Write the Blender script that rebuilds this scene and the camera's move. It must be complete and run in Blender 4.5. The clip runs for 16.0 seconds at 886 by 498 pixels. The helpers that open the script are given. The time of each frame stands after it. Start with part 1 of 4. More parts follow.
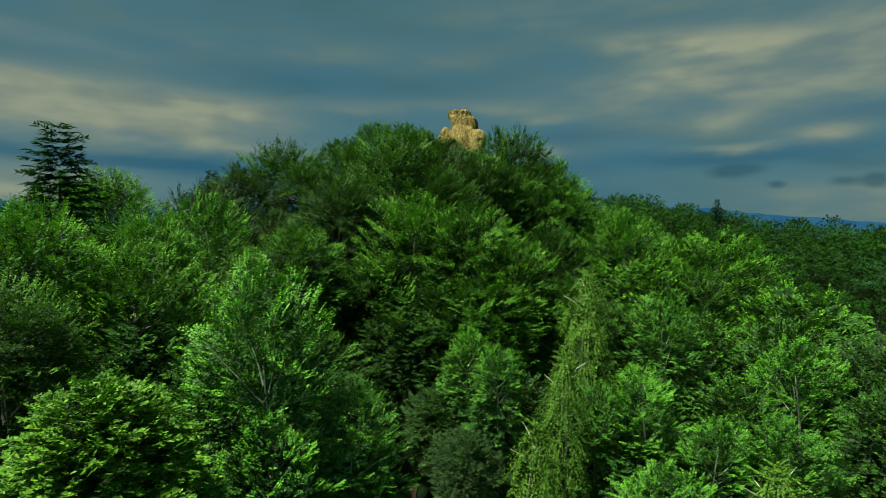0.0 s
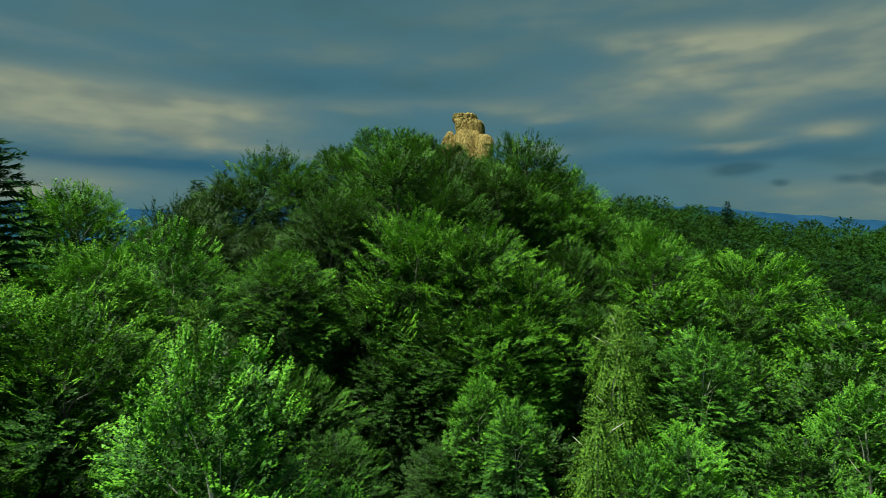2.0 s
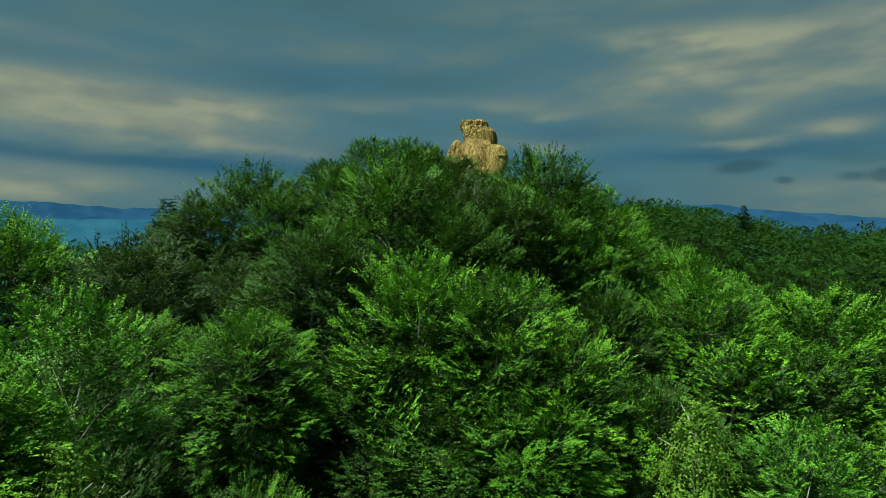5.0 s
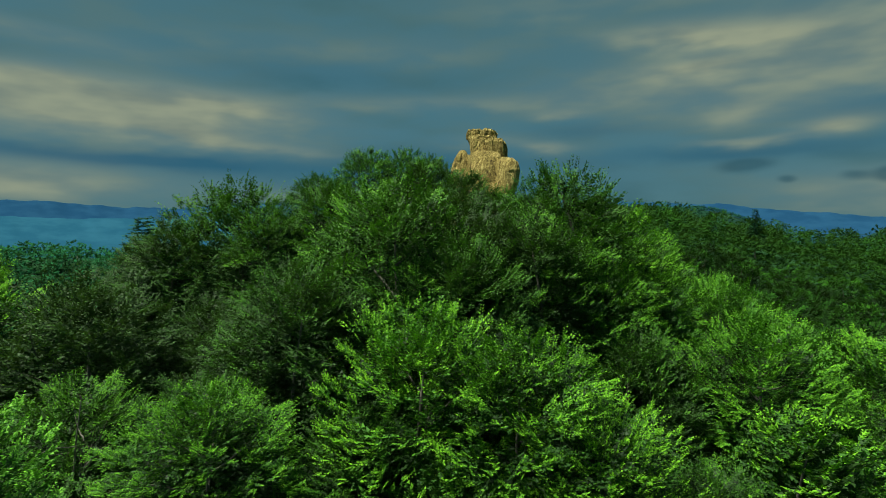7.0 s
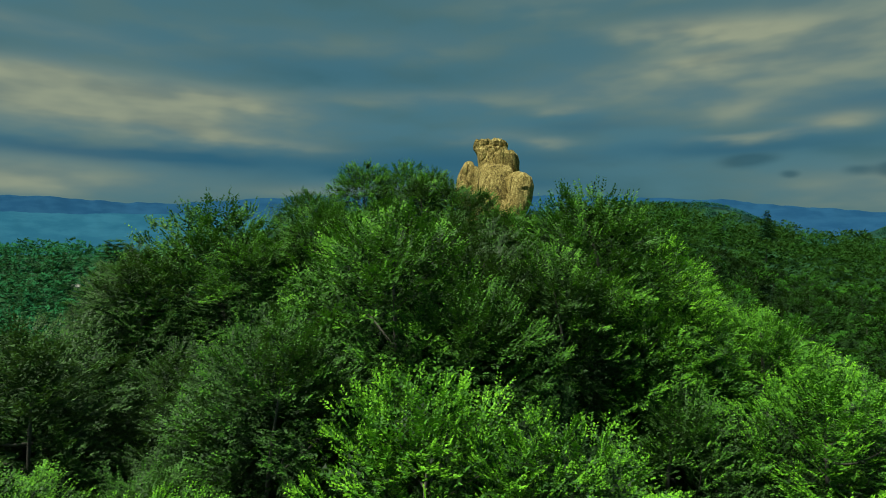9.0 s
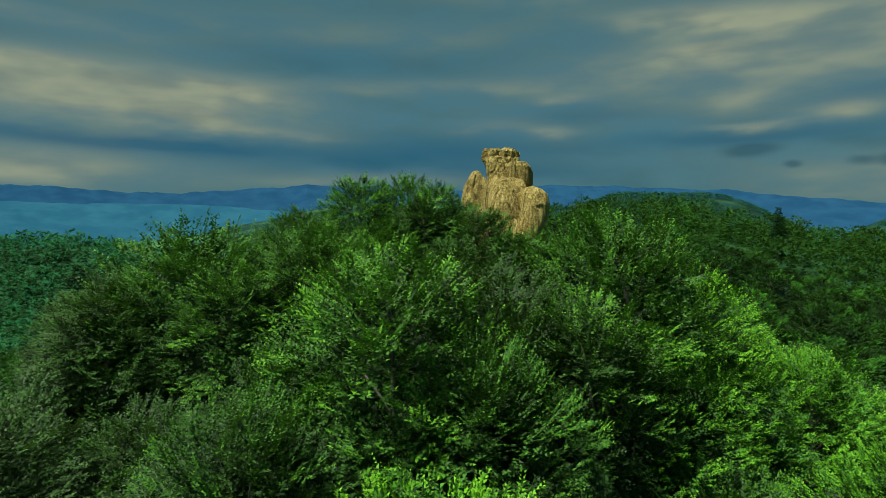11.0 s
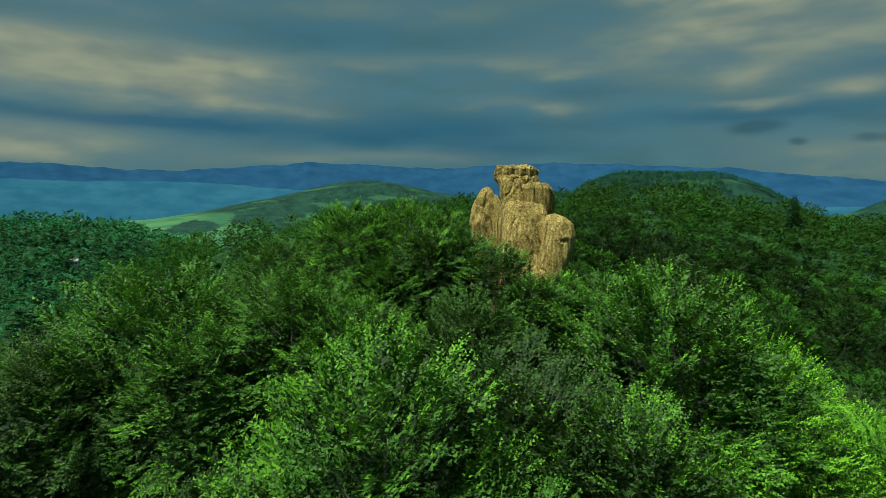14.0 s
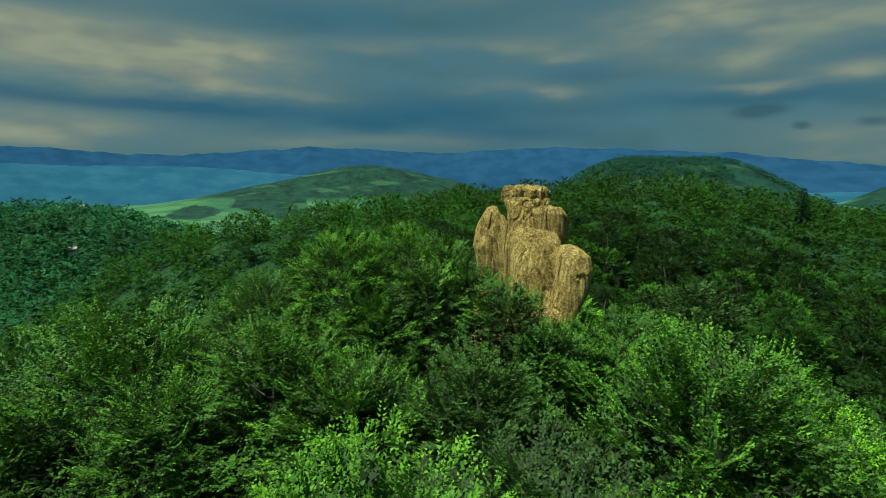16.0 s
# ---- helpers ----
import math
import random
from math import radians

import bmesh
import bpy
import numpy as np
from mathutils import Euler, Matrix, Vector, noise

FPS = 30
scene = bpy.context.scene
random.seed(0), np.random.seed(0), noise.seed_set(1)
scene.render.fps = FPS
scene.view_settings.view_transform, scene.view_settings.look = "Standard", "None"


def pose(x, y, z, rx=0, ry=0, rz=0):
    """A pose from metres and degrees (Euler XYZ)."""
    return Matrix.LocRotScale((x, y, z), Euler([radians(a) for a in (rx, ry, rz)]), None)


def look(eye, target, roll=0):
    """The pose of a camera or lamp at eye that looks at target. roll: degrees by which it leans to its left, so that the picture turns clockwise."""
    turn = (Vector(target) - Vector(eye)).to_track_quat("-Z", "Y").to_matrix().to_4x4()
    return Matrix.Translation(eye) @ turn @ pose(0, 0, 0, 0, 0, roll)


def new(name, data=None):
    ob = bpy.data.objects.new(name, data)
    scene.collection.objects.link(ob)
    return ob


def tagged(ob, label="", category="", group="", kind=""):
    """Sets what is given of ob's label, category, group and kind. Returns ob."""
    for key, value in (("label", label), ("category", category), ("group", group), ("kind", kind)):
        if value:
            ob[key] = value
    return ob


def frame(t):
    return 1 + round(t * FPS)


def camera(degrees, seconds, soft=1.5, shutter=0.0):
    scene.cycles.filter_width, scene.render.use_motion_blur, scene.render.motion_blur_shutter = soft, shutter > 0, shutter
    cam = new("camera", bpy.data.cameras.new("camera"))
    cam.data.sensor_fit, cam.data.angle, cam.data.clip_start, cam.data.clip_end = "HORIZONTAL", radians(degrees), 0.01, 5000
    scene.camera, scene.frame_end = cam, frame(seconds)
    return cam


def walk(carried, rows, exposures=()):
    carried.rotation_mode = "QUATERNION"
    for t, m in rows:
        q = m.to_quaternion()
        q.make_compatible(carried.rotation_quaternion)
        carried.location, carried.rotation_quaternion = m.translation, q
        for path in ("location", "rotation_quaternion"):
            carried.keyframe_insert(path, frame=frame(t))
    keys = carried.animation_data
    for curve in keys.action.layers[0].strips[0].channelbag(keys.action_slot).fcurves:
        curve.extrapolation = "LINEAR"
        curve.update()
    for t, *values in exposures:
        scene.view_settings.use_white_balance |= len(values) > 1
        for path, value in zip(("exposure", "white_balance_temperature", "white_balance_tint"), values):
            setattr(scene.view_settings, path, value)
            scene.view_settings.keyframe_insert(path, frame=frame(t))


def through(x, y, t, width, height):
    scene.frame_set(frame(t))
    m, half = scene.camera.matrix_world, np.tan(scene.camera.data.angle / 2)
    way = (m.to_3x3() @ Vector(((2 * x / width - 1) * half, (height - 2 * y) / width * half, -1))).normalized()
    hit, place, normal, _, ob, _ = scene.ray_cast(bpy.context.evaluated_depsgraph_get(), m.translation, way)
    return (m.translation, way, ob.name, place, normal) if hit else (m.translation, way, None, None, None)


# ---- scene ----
cam = camera(78.0, 16.0, soft=0.9)
# seconds, eye x, y, z, yaw to the left, pitch, roll
PATH = [
    (0.0, -0.020, -0.098, 0.048, 0.361, -1.239, -0.155),
    (1.0, -0.144, 2.279, 0.838, 0.491, -1.209, -0.250),
    (2.0, -0.269, 4.749, 1.627, 0.615, -1.307, -0.323),
    (3.0, -0.397, 7.283, 2.447, 0.733, -1.409, -0.375),
    (4.0, -0.531, 9.851, 3.316, 0.845, -1.469, -0.409),
    (5.0, -0.674, 12.425, 4.242, 0.951, -1.494, -0.427),
    (6.0, -0.825, 14.978, 5.224, 1.051, -1.523, -0.431),
    (7.0, -0.985, 17.484, 6.256, 1.146, -1.605, -0.424),
    (8.0, -1.152, 19.922, 7.327, 1.236, -1.789, -0.408),
    (9.0, -1.323, 22.276, 8.422, 1.321, -2.108, -0.386),
    (10.0, -1.495, 24.533, 9.530, 1.401, -2.576, -0.359),
    (11.0, -1.664, 26.688, 10.638, 1.476, -3.185, -0.329),
    (12.0, -1.822, 28.741, 11.741, 1.545, -3.908, -0.300),
    (13.0, -1.964, 30.702, 12.837, 1.609, -4.702, -0.273),
    (14.0, -2.082, 32.588, 13.936, 1.668, -5.522, -0.250),
    (15.0, -2.166, 34.427, 15.057, 1.720, -6.330, -0.234),
    (16.0, -2.207, 36.257, 16.232, 1.767, -7.120, -0.227),
]


def aim(x, y, z, yaw, pitch, roll):
    a, b = radians(yaw), radians(pitch)
    way = Vector((-math.sin(a) * math.cos(b), math.cos(a) * math.cos(b), math.sin(b)))
    return look((x, y, z), Vector((x, y, z)) + way, roll)


walk(cam, [(r[0], aim(*r[1:])) for r in PATH])

# ---------------------------------------------------------------- world and sun
SUN_HEIGHT, SUN_TURN = 68.0, 252.0  # degrees above the horizon; compass turn, clockwise from +y


class Nodes:
    """Short hand for building node trees."""

    def __init__(self, tree):
        self.tree = tree
        tree.nodes.clear()

    def add(self, kind, **props):
        node = self.tree.nodes.new(kind)
        if "operation" in props:
            node.operation = props["operation"]
        if "interpolation_type" in props:
            node.interpolation_type = props["interpolation_type"]
        if "data_type" in props:
            node.data_type, node.blend_type = props["data_type"], props["blend_type"]
        return node

    def link(self, a, b):
        self.tree.links.new(a, b)

    def put(self, value, socket):
        if hasattr(value, "is_linked"):
            self.link(value, socket)
        else:
            socket.default_value = value

    def math(self, op, a, b=0.0, c=0.0):
        node = self.add("ShaderNodeMath", operation=op)
        for value, socket in zip((a, b, c), node.inputs):
            self.put(value, socket)
        return node.outputs[0]

    def vec(self, op, a, b=(0, 0, 0)):
        node = self.add("ShaderNodeVectorMath", operation=op)
        self.put(a, node.inputs[0])
        self.put(b, node.inputs[1])
        return node.outputs[0]

    def noise(self, vector, scale, detail=4.0, rough=0.55, distort=0.0):
        node = self.add("ShaderNodeTexNoise")
        if vector is not None:
            self.link(vector, node.inputs["Vector"])
        node.inputs["Scale"].default_value = scale
        node.inputs["Detail"].default_value = detail
        node.inputs["Roughness"].default_value = rough
        node.inputs["Distortion"].default_value = distort
        return node.outputs["Fac"]

    def ramp(self, fac, *stops):
        node = self.add("ShaderNodeValToRGB")
        els = node.color_ramp.elements
        while len(els) < len(stops):
            els.new(0.5)
        for el, (at, col) in zip(els, stops):
            el.position, el.color = at, (*col, 1.0)
        self.link(fac, node.inputs[0])
        return node.outputs[0]

    def span(self, value, a, b, c=0.0, d=1.0):
        node = self.add("ShaderNodeMapRange", interpolation_type="SMOOTHSTEP")
        self.put(value, node.inputs[0])
        for k, v in enumerate((a, b, c, d)):
            node.inputs[k + 1].default_value = v
        return node.outputs[0]

    def mix(self, fac, a, b, blend="MIX"):
        node = self.add("ShaderNodeMix", data_type="RGBA", blend_type=blend)
        self.put(fac, node.inputs["Factor"])
        for value, socket in ((a, node.inputs[6]), (b, node.inputs[7])):
            self.put(value if hasattr(value, "is_linked") else (*value, 1.0), socket)
        return node.outputs[2]


def build_world():
    world = bpy.data.worlds.new("evening_sky")
    world.use_nodes = True
    scene.world = world
    n = Nodes(world.node_tree)
    way = n.add("ShaderNodeTexCoord").outputs["Generated"]
    sky = n.add("ShaderNodeTexSky")
    sky.sky_type, sky.sun_disc, sky.sun_elevation, sky.sun_rotation = "NISHITA", False, radians(SUN_HEIGHT), radians(SUN_TURN)
    sky.air_density, sky.dust_density, sky.ozone_density = 1.0, 2.0, 2.0
    part = n.add("ShaderNodeSeparateXYZ")
    n.link(way, part.inputs[0])
    x, y, z = part.outputs
    turn = n.math("MULTIPLY", n.math("ARCTAN2", x, y), 57.29578)  # degrees to the right of +y
    rise = n.math("MULTIPLY", n.math("ARCSINE", z), 57.29578)  # degrees above the horizon
    # wind-drawn warp of the cloud banks
    flat = n.add("ShaderNodeCombineXYZ")
    n.link(n.math("MULTIPLY", turn, 0.05), flat.inputs[0])
    n.link(n.math("MULTIPLY", rise, 0.17), flat.inputs[1])
    warp = n.noise(flat.outputs[0], 1.3, 2.0, 0.45)
    fine = n.noise(flat.outputs[0], 2.6, 2.8, 0.48)
    wide = n.noise(flat.outputs[0], 0.8, 2.0, 0.45)
    t2 = n.math("ADD", turn, n.math("MULTIPLY", n.math("SUBTRACT", warp, 0.5), 7.0))
    r2 = n.math("ADD", rise, n.math("MULTIPLY", n.math("SUBTRACT", fine, 0.5), 1.6))

    def banks(items, t2=t2, r2=r2):
        total = None
        for a, e, sa, se, lean, amount in items:
            u = n.math("DIVIDE", n.math("SUBTRACT", t2, a), sa)
            v = n.math("SUBTRACT", r2, e)
            v = n.math("DIVIDE", n.math("SUBTRACT", v, n.math("MULTIPLY", n.math("SUBTRACT", t2, a), lean)), se)
            q = n.math("ADD", n.math("MULTIPLY", u, u), n.math("MULTIPLY", v, v))
            g = n.math("MULTIPLY", n.math("EXPONENT", n.math("MULTIPLY", q, -1.0)), amount)
            total = g if total is None else n.math("ADD", total, g)
        return total

    # turn, rise, half width, half height, slope, amount
    light = banks([
        (-38.0, 11.4, 13.0, 2.3, 0.02, 1.0), (-27.0, 11.0, 11.0, 2.2, -0.05, 0.72), (-20.0, 12.2, 6.0, 0.9, -0.10, 0.55), (-41.0, 4.6, 11.0, 1.7, 0.0, 0.85), (-40.0, 16.8, 12.0, 0.8, -0.06, 0.30),
        (28.5, 14.4, 12.0, 4.2, 0.02, 0.52), (38.0, 15.8, 9.0, 4.0, 0.05, 0.42), (14.0, 14.0, 9.0, 2.0, 0.0, 0.22), (-4.0, 13.2, 18.0, 0.8, 0.0, 0.30), (38.0, 3.2, 9.0, 1.8, 0.0, 0.55), (-8.0, 4.0, 11.0, 0.7, 0.0, 0.40),
        (-8.0, 18.0, 16.0, 1.5, 0.0, 0.20), (18.0, 22.0, 20.0, 1.6, 0.0, 0.25),
    ])
    puffs = banks([
        (21.9, 18.2, 7.0, 1.1, -0.07, 0.75), (29.0, 17.3, 5.0, 0.9, -0.05, 0.45), (23.6, 15.2, 4.0, 0.7, 0.0, 0.60), (27.4, 10.8, 2.4, 1.0, 0.10, 0.42), (34.5, 8.9, 2.8, 0.65, 0.04, 0.95), (28.0, 8.2, 4.5, 0.35, 0.0, 0.55),
        (11.0, 11.8, 2.8, 0.6, 0.0, 0.50), (9.4, 8.7, 2.6, 0.5, 0.0, 0.62), (-25.4, 9.2, 4.2, 0.9, -0.08, 0.70), (-18.5, 8.5, 6.0, 0.5, -0.04, 0.40), (-38.0, 13.4, 4.0, 0.7, 0.0, 0.45), (4.0, 9.4, 5.0, 0.7, 0.0, 0.28),
    ], n.math("ADD", turn, n.math("MULTIPLY", n.math("SUBTRACT", fine, 0.5), 4.0)), n.math("ADD", rise, n.math("MULTIPLY", n.math("SUBTRACT", fine, 0.5), 1.8)))
    light = n.math("ADD", light, n.math("MULTIPLY", puffs, 0.9))
    dark = banks([
        (-6.0, 6.6, 16.0, 1.9, 0.0, 0.9), (-34.0, 7.0, 12.0, 0.8, -0.02, 0.85), (25.0, 7.2, 14.0, 0.8, 0.0, 0.75), (5.0, 4.4, 10.0, 1.0, 0.0, 0.6),
        (38.0, 10.2, 7.0, 0.8, 0.0, 0.55), (13.0, 10.2, 6.0, 0.7, 0.0, 0.45), (-22.0, 6.6, 9.0, 1.0, -0.05, 0.55), (-13.0, 15.6, 12.0, 1.6, -0.05, 0.30),
    ])
    smoke = n.span(banks([(27.8, 6.0, 2.6, 0.75, 0.0, 1.0), (31.0, 4.6, 0.9, 0.35, 0.0, 0.8), (35.8, 4.6, 1.3, 0.5, 0.0, 0.7), (38.0, 4.6, 1.0, 0.75, 0.0, 0.9)], turn, n.math("ADD", rise, n.math("MULTIPLY", n.math("SUBTRACT", fine, 0.5), 1.0))), 0.15, 0.85)
    high = n.span(rise, 8.0, 26.0)
    base = n.mix(high, (0.036, 0.128, 0.158), (0.040, 0.122, 0.138))
    # a little of the clear sky's own blue comes through the overcast
    base = n.mix(0.10, base, n.mix(1.0, sky.outputs[0], (0.09, 0.09, 0.09), "MULTIPLY"))
    grey = n.mix(n.span(wide, 0.38, 0.66), (0.036, 0.106, 0.122), (0.074, 0.142, 0.144))
    col = n.mix(n.math("MULTIPLY", n.span(fine, 0.30, 0.75), 0.62), base, grey)
    col = n.mix(n.math("MINIMUM", n.math("MULTIPLY", dark, n.span(warp, 0.2, 0.7, 0.5, 1.0)), 0.9), col, (0.014, 0.088, 0.148))
    warm = n.mix(n.span(fine, 0.3, 0.7), (0.160, 0.198, 0.160), (0.270, 0.300, 0.205))
    col = n.mix(n.math("MINIMUM", n.math("MULTIPLY", light, n.span(fine, 0.22, 0.70, 0.66, 1.0)), 0.90), col, warm)
    col = n.mix(n.math("MULTIPLY", smoke, 0.62), col, (0.020, 0.068, 0.092))
    low = n.span(rise, -1.0, -6.0)
    col = n.mix(low, col, (0.03, 0.06, 0.04))
    back = n.add("ShaderNodeBackground")
    n.link(col, back.inputs[0])
    back.inputs[1].default_value = 0.71
    n.link(back.outputs[0], n.add("ShaderNodeOutputWorld").inputs[0])


build_world()
sun = new("sun", bpy.data.lights.new("sun", "SUN"))
sun.data.energy, sun.data.angle, sun.data.color = 4.8, radians(9.0), (0.96, 1.0, 0.82)
scene.view_settings.exposure = 0.75
a, e = radians(SUN_TURN), radians(SUN_HEIGHT)
sun.matrix_world = look((80 * math.sin(a) * math.cos(e), 80 * math.cos(a) * math.cos(e), 80 * math.sin(e)), (0, 0, 0))


# ---------------------------------------------------------------- materials
def leaf_material(name, dark, mid, light, sheen=0.13, through=0.14, patch=0.35, grain=0.66):
    m = bpy.data.materials.new(name)
    m.use_nodes = True
    n = Nodes(m.node_tree)
    geo = n.add("ShaderNodeNewGeometry")
    ob = n.add("ShaderNodeObjectInfo")
    clump = n.noise(geo.outputs["Position"], patch, 3.0, 0.6)
    f = n.math("ADD", n.math("MULTIPLY", geo.outputs["Random Per Island"], grain), n.math("MULTIPLY", clump, 1.06 - grain))
    f = n.math("ADD", f, n.math("MULTIPLY", n.math("SUBTRACT", ob.outputs["Random"], 0.5), 0.46))
    col = n.ramp(f, (0.22, dark), (0.52, mid), (0.85, light))
    bsdf = n.add("ShaderNodeBsdfPrincipled")
    n.link(col, bsdf.inputs["Base Color"])
    bsdf.inputs["Roughness"].default_value = 0.58
    bsdf.inputs["Specular IOR Level"].default_value = sheen
    glow = n.add("ShaderNodeBsdfTranslucent")
    n.link(n.mix(0.5, col, (0.10, 0.22, 0.02)), glow.inputs[0])
    both = n.add("ShaderNodeMixShader")
    both.inputs[0].default_value = through
    n.link(bsdf.outputs[0], both.inputs[1])
    n.link(glow.outputs[0], both.inputs[2])
    n.link(both.outputs[0], n.add("ShaderNodeOutputMaterial").inputs[0])
    return m


def solid_material(name, stops, scale, rough=0.9, bump=0.3, stretch=(1, 1, 1), fine=6.0):
    m = bpy.data.materials.new(name)
    m.use_nodes = True
    n = Nodes(m.node_tree)
    geo = n.add("ShaderNodeNewGeometry")
    p = n.vec("MULTIPLY", geo.outputs["Position"], stretch)
    f = n.noise(p, scale, 6.0, 0.62, 0.3)
    g = n.noise(p, scale * fine, 5.0, 0.6)
    mixed = n.math("ADD", n.math("MULTIPLY", f, 0.65), n.math("MULTIPLY", g, 0.35))
    col = n.ramp(mixed, *stops)
    bsdf = n.add("ShaderNodeBsdfPrincipled")
    n.link(col, bsdf.inputs["Base Color"])
    bsdf.inputs["Roughness"].default_value = rough
    b = n.add("ShaderNodeBump")
    b.inputs["Strength"].default_value = bump
    b.inputs["Distance"].default_value = 0.1
    n.link(mixed, b.inputs["Height"])
    n.link(b.outputs[0], bsdf.inputs["Normal"])
    n.link(bsdf.outputs[0], n.add("ShaderNodeOutputMaterial").inputs[0])
    return m


# dark stops greyed: sky sheen on shaded leaves is put into the colour
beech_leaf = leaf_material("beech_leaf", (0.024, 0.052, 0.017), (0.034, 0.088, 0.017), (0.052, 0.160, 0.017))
# shoot leaves: young growth, brightened to carry the top light on crowns
beech_lit_shoot = leaf_material("lit_young_beech_leaf", (0.028, 0.092, 0.012), (0.056, 0.175, 0.014), (0.110, 0.300, 0.017))
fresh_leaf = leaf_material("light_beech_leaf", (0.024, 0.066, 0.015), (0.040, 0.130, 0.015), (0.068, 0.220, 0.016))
fresh_lit_shoot = leaf_material("lit_bright_young_leaf", (0.050, 0.165, 0.010), (0.100, 0.290, 0.013), (0.165, 0.420, 0.018))
aspen_leaf = leaf_material("aspen_leaf", (0.023, 0.078, 0.013), (0.045, 0.158, 0.017), (0.086, 0.265, 0.023), 0.18)
aspen_lit_shoot = leaf_material("lit_young_aspen_leaf", (0.046, 0.155, 0.013), (0.092, 0.290, 0.018), (0.150, 0.420, 0.026), 0.18)
birch_leaf = leaf_material("birch_leaf", (0.042, 0.105, 0.014), (0.092, 0.215, 0.020), (0.165, 0.330, 0.030))
maple_leaf = leaf_material("maple_leaf", (0.045, 0.130, 0.012), (0.110, 0.270, 0.018), (0.200, 0.420, 0.030))
# near-black leaf: shade inside the crowns is put into its colour
shade_leaf = leaf_material("inner_shade_leaf", (0.011, 0.024, 0.009), (0.018, 0.042, 0.012), (0.028, 0.070, 0.014), 0.15, 0.08, 2.5)
# darkened beech leaf: the shade of deep canopy gaps as a colour
dim_leaf = leaf_material("shaded_beech_leaf", (0.021, 0.041, 0.015), (0.030, 0.070, 0.016), (0.046, 0.125, 0.017))
spruce_leaf = leaf_material("spruce_needles", (0.006, 0.030, 0.011), (0.011, 0.054, 0.017), (0.021, 0.090, 0.023), 0.08, 0.1)
# ridge leaves in dark and bright versions: slope shade and light as colour
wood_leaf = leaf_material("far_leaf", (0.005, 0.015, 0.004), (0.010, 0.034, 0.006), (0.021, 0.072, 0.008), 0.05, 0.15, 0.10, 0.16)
wood_lit_leaf = leaf_material("far_lit_leaf", (0.015, 0.062, 0.008), (0.030, 0.118, 0.010), (0.052, 0.190, 0.012), 0.05, 0.15, 0.10, 0.16)
# leaf of the hill across the valley, with haze tinted in
hill_leaf = leaf_material("hazy_hill_leaf", (0.016, 0.086, 0.038), (0.026, 0.135, 0.050), (0.040, 0.200, 0.060), 0.0, 0.1, 0.05, 0.2)
# darkest leaf, for the shaded slope that faces the knoll
ridge_leaf = leaf_material("shaded_ridge_leaf", (0.005, 0.011, 0.004), (0.008, 0.023, 0.005), (0.017, 0.050, 0.007), 0.05, 0.1, 0.15, 0.20)
# far wood paled and blued: the haze lies in the colour
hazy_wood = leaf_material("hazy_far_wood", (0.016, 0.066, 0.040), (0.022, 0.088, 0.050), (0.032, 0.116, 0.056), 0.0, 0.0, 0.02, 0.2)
bark = solid_material("grey_bark", ((0.3, (0.05, 0.045, 0.035)), (0.6, (0.13, 0.12, 0.10)), (0.8, (0.22, 0.21, 0.18))), 3.0, 0.9, 0.5, (1, 1, 0.3))
pale_bark = solid_material("pale_bark", ((0.3, (0.08, 0.075, 0.06)), (0.5, (0.40, 0.40, 0.33)), (0.8, (0.62, 0.60, 0.52))), 2.0, 0.8, 0.3, (1, 1, 2.5))


# ---------------------------------------------------------------- ground
def ramp(v, xs, ys):
    return np.interp(v, xs, ys)


def smooth(v, a, b):
    q = np.clip((v - a) / (b - a), 0, 1)
    return q * q * (3 - 2 * q)


def bell(x, y, cx, cy, sx, sy, turn=0.0):
    c, s = math.cos(radians(turn)), math.sin(radians(turn))
    u, v = (x - cx) * c + (y - cy) * s, -(x - cx) * s + (y - cy) * c
    return np.exp(-(u / sx) ** 2 - (v / sy) ** 2)


